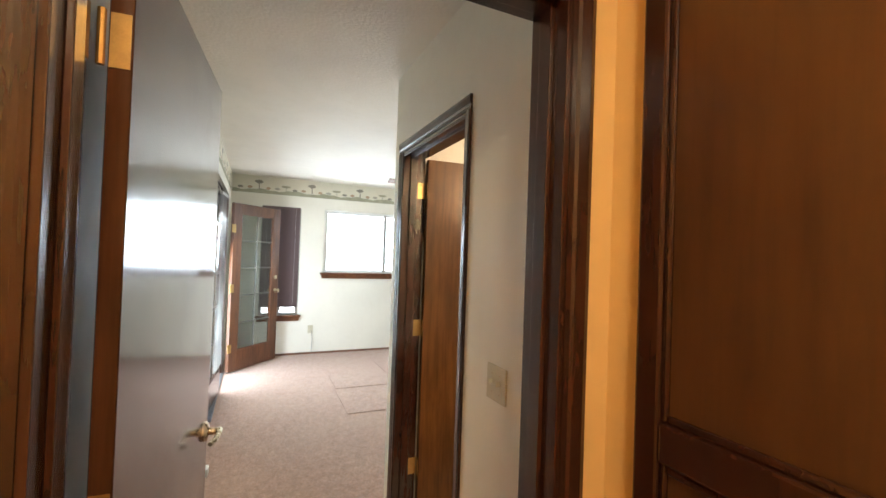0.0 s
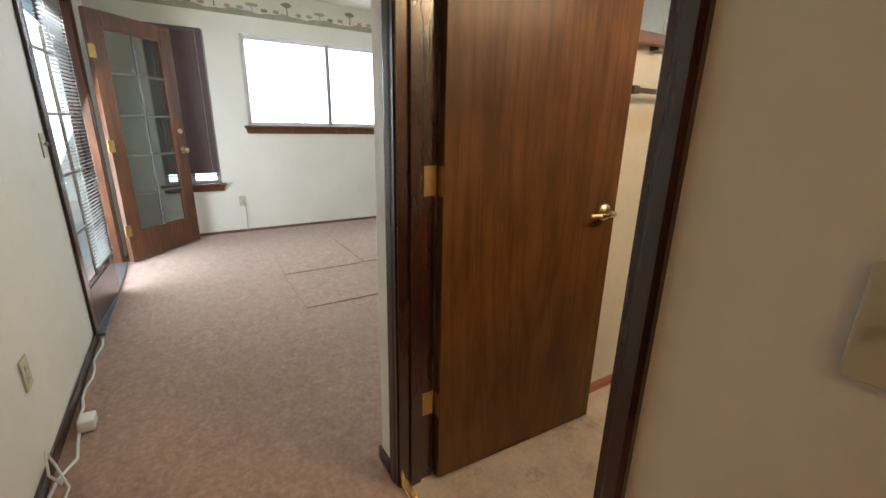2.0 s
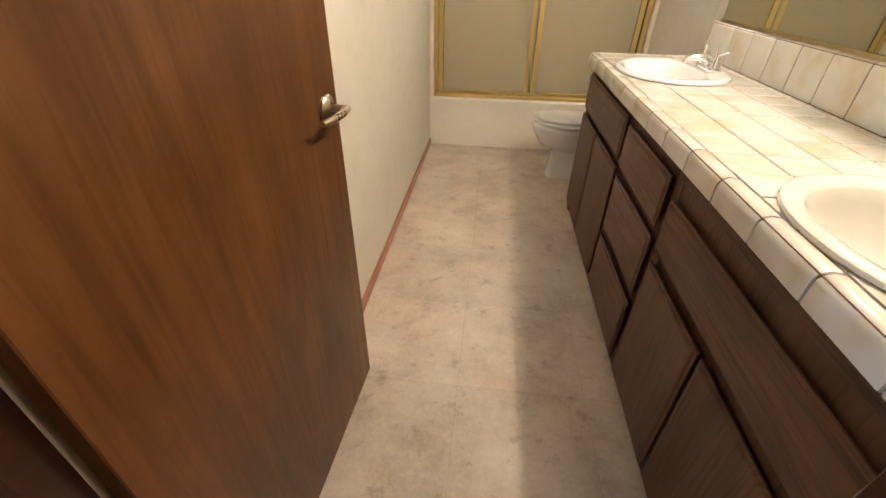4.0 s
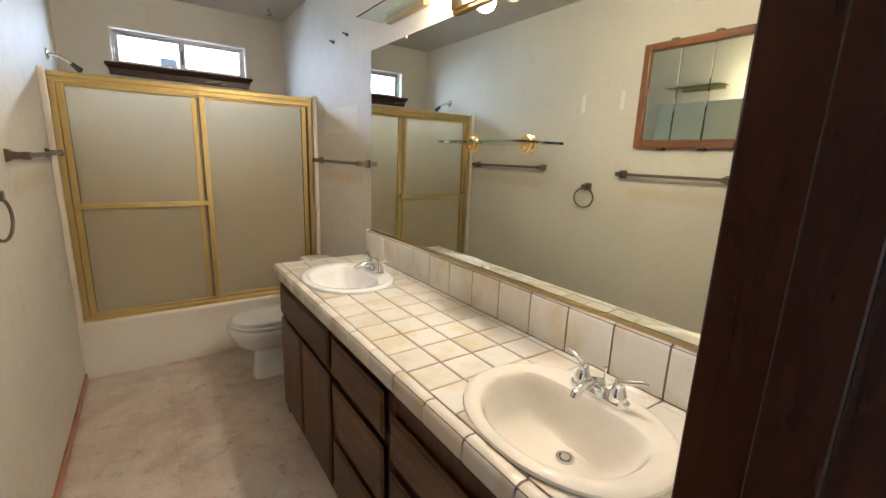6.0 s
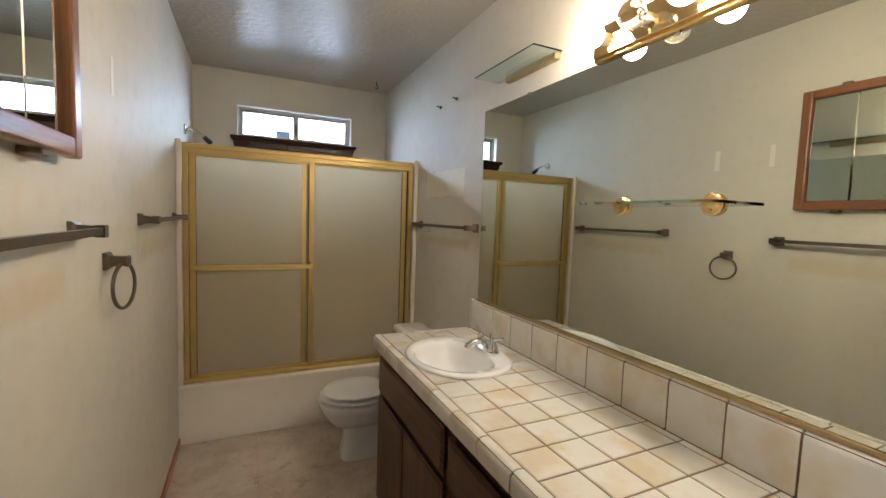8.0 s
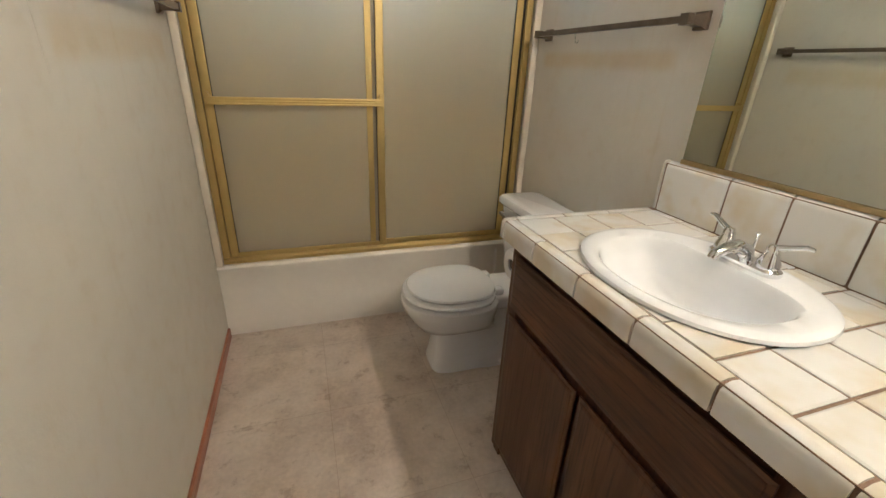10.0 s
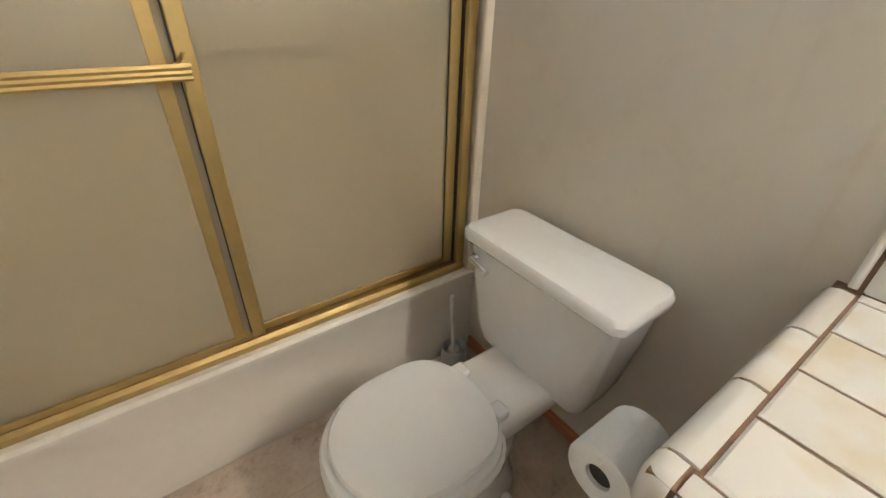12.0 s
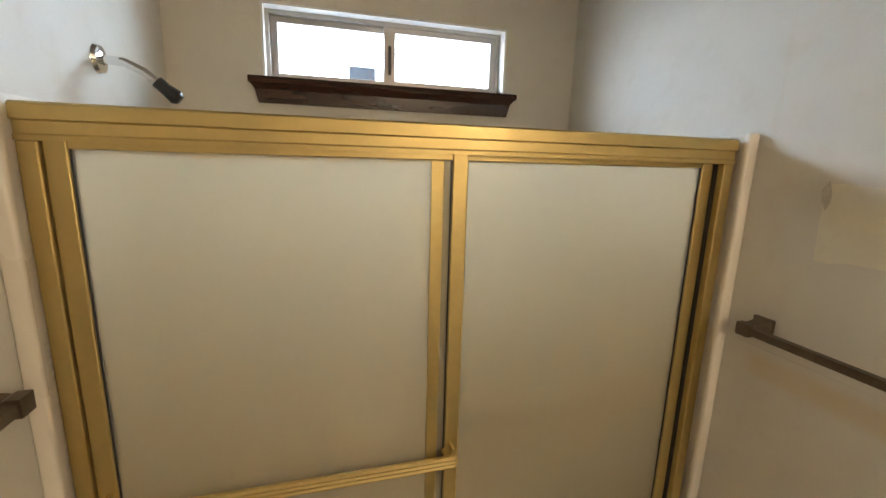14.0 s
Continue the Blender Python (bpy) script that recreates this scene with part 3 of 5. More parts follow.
door_frame("door_frame_1", "y", 0.025, 0.802, 2.06, VEST, 0.0, "dark stained door frame of the bathroom", (-0.085, -0.045))
door_frame("door_frame_2", "x", -1.125, -0.258, 2.08, 1.43, 1.55, "glossy dark stained door frame of the entry", (1.47, 1.51))


def lever_handle(parent, at, out, along, mat=LEVER):
    """Round rose, stem and a curved lever; out is the way off the door, along the way the lever points."""
    o, a, at = Vector(out), Vector(along), Vector(at)
    h = part("handle", lathe([(0, 0), (0.032, 0.0), (0.032, 0.006), (0.026, 0.012), (0.013, 0.016), (0.011, 0.042), (0, 0.042)], at, o, 20), mat, parent, "satin brass lever handle", True)
    k = at + o * 0.045
    part("lever", tube([k - a * 0.010, k, k + a * 0.03 + o * 0.004, k + a * 0.07 + o * 0.002, k + a * 0.105 - o * 0.008], [0.010, 0.011, 0.009, 0.008, 0.007], 10), mat, h, "", True)


def leaf_door(name, hinge, free, z0, z1, thick, mat, label, handle_z, handle_ways, hinge_zs, hinge_off):
    """A flush slab door from the hinge to the free edge."""
    h, f = Vector((*hinge, 0)), Vector((*free, 0))
    d = (f - h).normalized()
    n = Vector((-d.y, d.x, 0))
    w = (f - h).length
    ob = thing(name, (hinge[0], hinge[1], 0), label, "door")
    m = Matrix.Translation(h) @ Matrix((( d.x, n.x, 0, 0), (d.y, n.y, 0, 0), (0, 0, 1, 0), (0, 0, 0, 1)))
    part("panel", box((0, -thick / 2, z0), (w, thick / 2, z1), 0.002, 1, m=m), mat, ob)
    for sgn in handle_ways:
        lever_handle(ob, m @ Vector((w - 0.065, sgn * thick / 2, handle_z)), n * sgn, -d)
    part("latch_plate", box((w - 0.0005, -0.012, handle_z - 0.028), (w + 0.0012, 0.012, handle_z + 0.028), m=m), HINGE, ob)
    for z in hinge_zs:
        hg = part("hinge", tube([m @ Vector((-0.008, hinge_off, z - 0.045)), m @ Vector((-0.008, hinge_off, z + 0.045))], 0.0065, 8), HINGE, ob, "brass butt hinge", True)
        part("hinge_leaf", box((-0.002, -thick / 2 + 0.003, z - 0.045), (-0.0004, thick / 2 - 0.003, z + 0.045), m=m), HINGE, hg)
    return ob


leaf_door("bathroom_door", (0.062, 0.010), (0.100, 0.768), 0.012, 2.035, 0.035, DOOR_Z,
          "brown veneered flush bathroom door standing open along the wall", 0.945, (-1,), (0.32, 1.09, 1.86), 0.022)
leaf_door("entry_door", (1.408, -1.070), (0.598, -1.002), 0.012, 2.045, 0.035, ENTRY_LACQUER,
          "glossy dark brown flush entry door swung open against the wall", 0.89, (-1,), (0.25, 1.05, 1.83), 0.024)
# hinge plates on the jambs
for nm, fr, zs, lo, hi in (("bath", "door_frame_1", (0.32, 1.09, 1.86), (0.0432, -0.036), (0.0445, -0.002)), ("entry", "door_frame_2", (0.25, 1.05, 1.83), (1.427, -1.1068), (1.462, -1.1052))):
    for z in zs:
        part("hinge_plate", box((*lo, z - 0.045), (*hi, z + 0.045)), HINGE, bpy.data.objects[fr], "brass hinge plate on the jamb")

# hall closet door
HN = -0.135
hd = thing("closet_door", (2.0, HN, 0), "dark brown panelled closet door, closed", "door")
for nm, lo, hi in (("stile", (1.650, 0), (1.704, 2.36)), ("stile", (2.28, 0), (2.335, 2.36)), ("rail", (1.704, 0.0), (2.28, 0.2)), ("rail", (1.704, 1.13), (2.28, 1.205)), ("rail", (1.704, 2.26), (2.28, 2.36))):
    part(nm, box((lo[0], HN - 0.032, lo[1] + 0.001), (hi[0], HN - 0.001, hi[1]), 0.006), TRIM_Z, hd)
for z0, z1 in ((0.2, 1.13), (1.205, 2.26)):
    part("panel", box((1.704, HN - 0.014, z0), (2.28, HN - 0.002, z1)), CLOSET, hd)
    for lo, hi in (((1.704, z0), (1.718, z1)), ((2.266, z0), (2.28, z1)), ((1.718, z0), (2.266, z0 + 0.016)), ((1.718, z1 - 0.016), (2.266, z1))):
        part("moulding", box((lo[0], HN - 0.026, lo[1]), (hi[0], HN - 0.0145, hi[1]), 0.005), TRIM_Z, hd)
hl = thing("hall_lamp", (2.95, -0.95, BZ - 0.02), "warm glowing round hall ceiling lamp", "ceiling lamp")
part("pan", lathe([(0, 0), (0.15, 0), (0.15, -0.02), (0.14, -0.025), (0, -0.025)], (2.95, -0.95, BZ - 0.02)), WHITE, hl)
part("shade", lathe([(0.135, -0.026), (0.13, -0.06), (0.09, -0.095), (0, -0.11)], (2.95, -0.95, BZ - 0.02)), HALL_LIT, hl, "glowing glass bowl", True)


# ---- bedroom windows and doors ----
def blind(name, axis, c, a0, a1, z0, z1, mat, label, pitch=0.022, tilt=35, wand=True):
    """Mini blind: head rail, each slat, bottom rail and cords."""
    p = (lambda u, k, z: (u, k, z)) if axis == "y" else (lambda u, k, z: (k, u, z))
    ob = thing(name, p((a0 + a1) / 2, c, z0), label, "blind")
    part("head_rail", box(p(a0, c - 0.014, z1 - 0.03), p(a1, c + 0.014, z1), 0.002) if axis == "y" else box((c - 0.014, a0, z1 - 0.03), (c + 0.014, a1, z1), 0.002), mat, ob)
    n = int((z1 - z0 - 0.05) / pitch)
    first = None
    for i in range(n):
        z = z1 - 0.04 - i * pitch
        if first is None:
            ca, sa = math.cos(radians(tilt)) * 0.0125, math.sin(radians(tilt)) * 0.0125
            prof = [(c - ca, z - sa), (c, z + 0.002), (c + ca, z + sa), (c + ca, z + sa + 0.0008), (c, z + 0.0028), (c - ca, z - sa + 0.0008)]
            first = part("slat", prism(prof, a0 + 0.003, a1 - 0.003, "x" if axis == "y" else "y"), mat, ob)
        else:
            s = first.copy()
            s.location = (0, 0, -i * pitch)
            scene.collection.objects.link(s)
    part("bottom_rail", box(p(a0, c - 0.011, z0), p(a1, c + 0.011, z0 + 0.012), 0.002), mat, ob)
    for u in (a0 + 0.12 * (a1 - a0), a1 - 0.12 * (a1 - a0)):
        part("cord", tube([p(u, c + 0.014, z1 - 0.03), p(u, c + 0.014, z0)], 0.0009, 5), WHITE_PLASTIC, ob)
    return ob


def slider(name, axis, c, a0, a1, z0, z1, split, label, mat=ALU, fw=0.022, sw=0.018):
    """Aluminium sliding window: outer frame, two sashes with panes, latch."""
    p = (lambda u, k, z: (u, k, z)) if axis == "y" else (lambda u, k, z: (k, u, z))
    def bx(u0, u1, k0, k1, w0, w1, bev=0.002):
        a, d = p(u0, k0, w0), p(u1, k1, w1)
        return box(tuple(map(min, a, d)), tuple(map(max, a, d)), bev)
    ob = thing(name, p((a0 + a1) / 2, c, z0), label, "window", "", "structure")
    for u0, u1, w0, w1 in ((a0, a0 + fw, z0, z1), (a1 - fw, a1, z0, z1), (a0 + fw, a1 - fw, z0, z0 + fw * 0.7), (a0 + fw, a1 - fw, z1 - fw, z1)):
        part("frame", bx(u0, u1, c - 0.022, c + 0.022, w0, w1), mat, ob)
    for u0, u1, dc in ((a0 + fw, split + 0.014, 0.009), (split - 0.014, a1 - fw, -0.009)):
        w0, w1, s = z0 + fw * 0.7, z1 - fw, sw
        k0, k1 = c + dc - 0.008, c + dc + 0.008
        for q in ((u0, u0 + s, w0, w1), (u1 - s, u1, w0, w1), (u0 + s, u1 - s, w0, w0 + s * 0.8), (u0 + s, u1 - s, w1 - s * 0.8, w1)):
            part("sash", bx(q[0], q[1], k0, k1, q[2], q[3]), mat, ob)
        g = part("pane", bx(u0 + s, u1 - s, c + dc - 0.002, c + dc + 0.002, w0 + s * 0.8, w1 - s * 0.8, 0), GLASS, ob)
        g.visible_shadow = False
    part("meeting_stile", bx(split - 0.022, split + 0.022, c - 0.019, c + 0.021, z0 + fw * 0.7, z1 - fw), ALU, ob, "grey metal meeting stile")
    return ob


def sill(name, axis, face, out, a0, a1, z, mat, label, depth=0.05):
    """Wooden stool with ears and a moulded apron below."""
    ob = thing(name, (0, 0, 0), label, "window sill", "", "structure")
    mid = (a0 + a1) / 2
    ob.location = (mid, face, z) if axis == "y" else (face, mid, z)
    BASE[ob] = Vector(ob.location)
    k = lambda t: face + out * t
    def pr(outline, u0, u1):
        return prism([(k(t), w) for t, w in outline], u0, u1, "x" if axis == "y" else "y")
    part("stool", pr([(-0.09, z), (depth, z), (depth + 0.006, z - 0.010), (depth, z - 0.022), (-0.09, z - 0.022)], a0, a1), mat, ob)
    bm = loft([[((u + s * d, k(t), w) if axis == "y" else (k(t), u + s * d, w)) for u, s in ((a0 + 0.005, 1), (a1 - 0.005, -1)) for t in ((0.0005, tt) if s > 0 else (tt, 0.0005))]
               for d, tt, w in ((0.0, 0.040, z - 0.022), (0.012, 0.026, z - 0.040), (0.022, 0.020, z - 0.085))])
    part("apron", bm, mat, ob)
    return ob


# white frame: the glare round the panes is put into its colour
slider("window_1", "x", -4.18, 0.06, 1.80, 1.19, 2.12, 1.0, "aluminium sliding window, frame whitened for glare, over a wooden sill", WHITE, 0.024, 0.030)
sill("window_sill_1", "x", -4.12, 1, 0.02, 1.84, 1.19, FRENCH, "brown wooden sill under the sliding window")
slider("window_2", "x", -4.18, -0.80, -0.27, 0.575, 2.11, -0.535, "tall narrow window behind a dark blind", ALU)
sill("window_sill_2", "x", -4.12, 1, -0.84, -0.23, 0.575, FRENCH, "brown wooden sill under the tall window")
blind("window_blind", "x", -4.13, -0.79, -0.285, 0.66, 2.12, BLIND, "dark mauve-brown mini blind lowered over the tall window", 0.021, 66)


def french_leaf(name, hinge, free, label, mat, hinges, knob, grid_mat):
    """Glazed door leaf: stiles, rails, one long pane, applied bars, knob and hinges."""
    h, f = Vector((*hinge, 0)), Vector((*free, 0))
    d = (f - h).normalized()
    n = Vector((-d.y, d.x, 0))
    w = (f - h).length
    m = Matrix.Translation(h) @ Matrix(((d.x, n.x, 0, 0), (d.y, n.y, 0, 0), (0, 0, 1, 0), (0, 0, 0, 1)))
    ob = thing(name, (hinge[0], hinge[1], 0), label, "door")
    t, s = 0.022, 0.125
    for u0, u1, z0, z1 in ((0, s, 0.02, 2.05), (w - s, w, 0.02, 2.05)):
        part("stile", box((u0, -t, z0), (u1, t, z1), 0.003, m=m), mat, ob)
    for z0, z1 in ((0.02, 0.26), (1.93, 2.05)):
        part("rail", box((s, -t, z0), (w - s, t, z1), 0.003, m=m), mat, ob)
    part("pane", box((s, -0.004, 0.26), (w - s, 0.004, 1.93), m=m), DUSKY, ob).visible_shadow = False
    for lo, hi in (((s, 0.26), (s + 0.014, 1.93)), ((w - s - 0.014, 0.26), (w - s, 1.93)), ((s, 0.26), (w - s, 0.274)), ((s, 1.916), (w - s, 1.93))):
        part("bead", box((lo[0], -0.017, lo[1]), (hi[0], 0.017, hi[1]), 0.002, m=m), mat, ob)
    mid = w / 2
    part("glazing_bar", box((mid - 0.009, -0.011, 0.274), (mid + 0.009, 0.011, 1.916), 0.002, m=m), grid_mat, ob)
    for i in range(1, 5):
        z = 0.26 + i * 1.67 / 5
        for u0, u1 in ((s + 0.014, mid - 0.009), (mid + 0.009, w - s - 0.014)):
            part("glazing_bar", box((u0, -0.010, z - 0.009), (u1, 0.010, z + 0.009), 0.002, m=m), grid_mat, ob)
    if knob:
        for sg in (-1, 1):
            part("knob", lathe([(0, 0), (0.030, 0), (0.030, 0.006), (0.011, 0.010), (0.011, 0.03), (0.024, 0.036), (0.028, 0.05), (0.02, 0.062), (0, 0.065)], m @ Vector((w - 0.06, sg * t, 0.95)), n * sg, 18), LEVER, ob, "round metal knob", True)
            part("deadbolt", lathe([(0, 0), (0.026, 0), (0.024, 0.012), (0.012, 0.016), (0, 0.016)], m @ Vector((w - 0.06, sg * t, 1.13)), n * sg, 18), LEVER, ob, "round metal deadbolt", True)
    for z in hinges:
        part("hinge", box((-0.028, -0.030, z - 0.05), (0.03, -0.0225, z + 0.05), 0.002, m=m), HINGE, ob, "brass butt hinge")
    return ob


french_leaf("french_door_open", (-3.335, -1.120), (-3.935, -0.575), "brown wooden glazed door standing open into the room", FRENCH, (0.30, 1.02, 1.74), True, plain("faded_bar_paint", (0.15, 0.145, 0.125), 0.5))
french_leaf("french_door_ajar", (-1.845, -1.228), (-2.610, -1.166), "dark framed multi-pane glazed door, slightly ajar", TRIM_Z, (), False, BRONZE)
blind("door_blind", "y", -1.150, -2.52, -2.12, 0.34, 2.03, PALE_BLIND, "grey mini blind lowered over the glazed door", 0.021, 14).rotation_euler = (0, 0, radians(-4.6))
ff = thing("french_door_frame", (-2.58, -1.25, 0), "dark stained frame round the double glazed doors", "door frame", "", "structure")
for lo, hi, mt in (((-3.372, -1.313, 0), (-3.345, -1.187, 2.09), FRENCH), ((-1.838, -1.313, 0), (-1.798, -1.187, 2.09), TRIM_Z), ((-3.345, -1.313, 2.062), (-1.838, -1.187, 2.092), TRIM_X)):
    part("jamb", box(lo, hi, 0.003), mt, ff)
for lo, hi, mt in (((-3.425, -1.1895, 0), (-3.365, -1.174, 2.15), FRENCH), ((-1.803, -1.1895, 0), (-1.745, -1.174, 2.15), TRIM_Z), ((-3.365, -1.1895, 2.085), (-1.803, -1.174, 2.15), TRIM_X)):
    part("casing", box(lo, hi, 0.004), mt, ff)
part("threshold", box((-3.345, -1.33, 0.0), (-1.838, -1.15, 0.022), 0.005), plain("worn_metal_threshold", (0.30, 0.32, 0.34), 0.35, 0.8, 0.25, 14), ff, "worn metal threshold")

# white wall added outside so the glazed doors' panes look bright
gw = thing("garden_wall", (-8, -3, -0.12), "white wall added outside to brighten the door panes", "garden wall")
part("wall", box((-8.2, -9.0, -0.12), (-8.0, 0.5, 2.6), 0.02), plain("backing_wall_white", (0.82, 0.84, 0.84), 0.9, 0, 0.06, 3, 0.4, 60), gw)


# ---- bathroom: tub and shower doors ----
TY = 3.088
tub = thing("bathtub", (0.76, 3.5, 0), "almond enamelled bathtub built between three walls", "bathtub")
apron = [(TY + 0.012, 0.0), (TY + 0.004, 0.07), (TY + 0.014, 0.11), (TY + 0.010, 0.33), (TY, 0.35), (TY, 0.366), (TY + 0.010, 0.375), (TY + 0.05, 0.376), (TY + 0.05, 0.0)]
part("apron", prism(apron, 0.001, 1.519, "x"), TUB, tub, "", True)


def oval_ring(cx, cy, hx, hy, z, p=3.0, n=40):
    out = []
    for k in range(n):
        a = k * math.tau / n
        c, s = math.cos(a), math.sin(a)
        out.append((cx + hx * math.copysign(abs(c) ** (2 / p), c), cy + hy * math.copysign(abs(s) ** (2 / p), s), z))
    return out


part("basin", loft([oval_ring(0.76, 3.55, 0.759, 0.402, 0.374, 40), oval_ring(0.76, 3.55, 0.68, 0.335, 0.376, 4), oval_ring(0.76, 3.55, 0.66, 0.315, 0.36, 4),
                    oval_ring(0.76, 3.55, 0.60, 0.27, 0.12, 3.4), oval_ring(0.76, 3.55, 0.50, 0.20, 0.07, 3)]), TUB, tub, "", True)
for nm, lo, hi in (("surround_panel", (0.0005, TY + 0.02, 0.377), (0.020, 3.93, 1.86)), ("surround_panel", (1.500, TY + 0.02, 0.377), (1.5195, 3.93, 1.86)), ("surround_panel", (0.0205, 3.935, 0.377), (1.4995, 3.956, 1.86))):
    part(nm, box(lo, hi, 0.004), SURROUND, tub, "almond plastic panel lining the alcove")
for x0, x1 in ((0.0008, 0.030), (1.488, 1.5192)):
    fl = box((x0, TY + 0.002, 0.376), (x1, TY + 0.019, 1.862), 0.006, 3)
    part("surround_flange", fl, SURROUND, tub, "almond edge strip against the wall", True)

FY = 3.148
sd = thing("shower_door", (0.76, FY, 0.376), "gold-framed sliding shower door with obscure glass", "shower door")
X0, X1 = 0.031, 1.487
HZ = 1.848
head = [(FY - 0.030, HZ - 0.060), (FY - 0.030, HZ - 0.052), (FY - 0.026, HZ - 0.049), (FY - 0.026, HZ - 0.030), (FY - 0.032, HZ - 0.027), (FY - 0.032, HZ - 0.004), (FY - 0.026, HZ),
        (FY + 0.03, HZ), (FY + 0.03, HZ - 0.060)]
part("header", prism(head, X0, X1, "x"), GOLD, sd, "grooved gold header")
track = [(FY - 0.034, 0.3765), (FY - 0.032, 0.392), (FY - 0.022, 0.402), (FY - 0.018, 0.402), (FY - 0.016, 0.394), (FY + 0.012, 0.394), (FY + 0.016, 0.408), (FY + 0.03, 0.408), (FY + 0.03, 0.3765)]
part("bottom_track", prism(track, X0, X1, "x"), GOLD, sd)
for xa, xb in ((X0, X0 + 0.030), (X1 - 0.030, X1)):
    part("side_post", box((xa, FY - 0.028, 0.403), (xb, FY + 0.028, HZ - 0.060), 0.003), GOLD, sd)
    xi = xb if xa == X0 else xa
    part("seal", box((min(xi, xi + 0.004 * (1 if xa == X0 else -1)), FY - 0.010, 0.405), (max(xi, xi + 0.004 * (1 if xa == X0 else -1)), FY + 0.016, HZ - 0.062)), BLACK, sd)


def shower_panel(name, x0, x1, y, st, label):
    z0, z1 = 0.405, HZ - 0.052
    p = part(name, box((x0 + st, y - 0.003, z0 + 0.018), (x1 - st, y + 0.003, z1 - 0.018)), FROST, sd, label)
    for lo, hi in (((x0, z0), (x0 + st, z1)), ((x1 - st, z0), (x1, z1))):
        part("stile", box((lo[0], y - 0.010, lo[1]), (hi[0], y + 0.010, hi[1]), 0.003), GOLD, p)
    for za, zb in ((z0, z0 + 0.020), (z1 - 0.020, z1)):
        part("rail", box((x0 + st, y - 0.009, za), (x1 - st, y + 0.009, zb), 0.002), GOLD, p)
    for xa in (x0 + st, x1 - st - 0.003):
        part("gasket", box((xa, y - 0.0055, z0 + 0.02), (xa + 0.003, y + 0.0055, z1 - 0.02)), BLACK, p)
    return p


front = shower_panel("front_panel", 0.064, 0.790, FY - 0.014, 0.034, "obscure glass panel, shut to the middle")
# strip added on the glass to look like the rear stile behind it
part("inner_strip", box((0.712, FY - 0.0195, 0.426), (0.738, FY - 0.0172, HZ - 0.073), 0.0008), GOLD, front, "dull gold strip on the glass, standing in for the rear stile")
rear = shower_panel("rear_panel", 0.716, 1.452, FY + 0.0085, 0.034, "obscure glass panel behind the first")


def shower_bar(parent, x0, x1, y, yd, z, mat=GOLD, lab="grooved gold towel bar"):
    prof = [(-0.005, -0.016), (0.003, -0.016), (0.005, -0.012), (0.003, -0.007), (0.005, -0.002), (0.003, 0.003), (0.005, 0.008), (0.003, 0.014), (-0.005, 0.014)]
    s = 1 if yd < y else -1
    part("towel_bar", prism([(yd - s * u, z + w) for u, w in prof], x0, x1, "x"), mat, parent, lab)
    for x in (x0 + 0.004, x1 - 0.004):
        sx = 1 if x > (x0 + x1) / 2 else -1
        arc = [(x + sx * 0.004, z + 0.030)] + [(x + sx * 0.004 - sx * 0.024 + sx * 0.018 * math.cos(radians(a)), z + 0.030 - 0.018 * math.sin(radians(a))) for a in range(0, 91, 15)] + [(x - sx * 0.021, z + 0.008), (x + sx * 0.004, z + 0.008)]
        part("bar_bracket", prism(arc, min(y, yd) + 0.002, max(y, yd) - 0.001, "y"), mat, parent, "curved bracket at the end of the bar")
        part("bar_post", tube([(x, yd, z), (x, (y + yd) / 2, z), (x, y, z + 0.002)], [0.013, 0.011, 0.013], 10), GOLD, parent, "", True)


shower_bar(front, 0.082, 0.772, FY - 0.024, FY - 0.058, 1.098)
# rear bar's gold is darkened, so weak light behind the glass is in its colour
shower_bar(rear, 0.742, 1.434, FY + 0.020, FY + 0.062, 1.108, plain("dimmed_gold", (0.16, 0.115, 0.05), 0.5, 0.6, 0.2, 12), "gold bar behind the glass, darkened as if in weak light")

# shower head arm
sh = thing("shower_arm", (0.0205, 3.50, 1.985), "chrome shower arm with a dark worn end", "shower head")
part("flange", lathe([(0, 0), (0.034, 0), (0.030, 0.008), (0.013, 0.014), (0, 0.014)], (0.0008, 3.50, 1.985), (1, 0, 0), 20), CHROME, sh, "", True)
part("arm", tube([(0.01, 3.50, 1.985), (0.05, 3.503, 1.984), (0.09, 3.51, 1.965), (0.12, 3.515, 1.938)], 0.0105, 12), CHROME, sh, "", True)
part("nozzle", tube([(0.112, 3.514, 1.946), (0.128, 3.517, 1.931), (0.150, 3.521, 1.912), (0.157, 3.522, 1.906)], [0.015, 0.015, 0.019, 0.012], 12), BLACK, sh, "dark rubber-gripped end", True)

win3 = slider("window_3", "y", 4.03, 0.30, 1.213, 2.045, 2.297, 0.752, "small aluminium sliding window high over the tub", ALU, 0.022, 0.026)
part("latch", box((0.745, 3.999, 2.100), (0.757, 4.0105, 2.205), 0.003), BLACK, win3, "dark sash latch")
sill("window_sill_3", "y", BY1, -1, 0.256, 1.246, 2.047, TRIM_X, "dark brown moulded sill under the bathroom window", 0.048)
for lo, hi in (((0.3005, 3.958, 2.048), (0.308, 4.008, 2.296)), ((1.205, 3.958, 2.048), (1.2125, 4.008, 2.296)), ((0.308, 3.958, 2.289), (1.205, 4.008, 2.2965))):
    setting("window_reveal", box(lo, hi), WHITE, label="white painted window reveal", category="trim")
nb = thing("neighbour_unit", (0.68, 4.36, -0.12), "small grey rooftop box seen through the window", "roof unit")
part("casing", box((0.615, 4.34, -0.12), (0.735, 4.42, 2.192), 0.008), plain("grey_roof_unit", (0.035, 0.045, 0.065), 0.6), nb)

# ---- toilet ----
TC = 2.652
wc = thing("toilet", (1.15, TC, 0), "white two-piece toilet with its lid closed", "toilet")


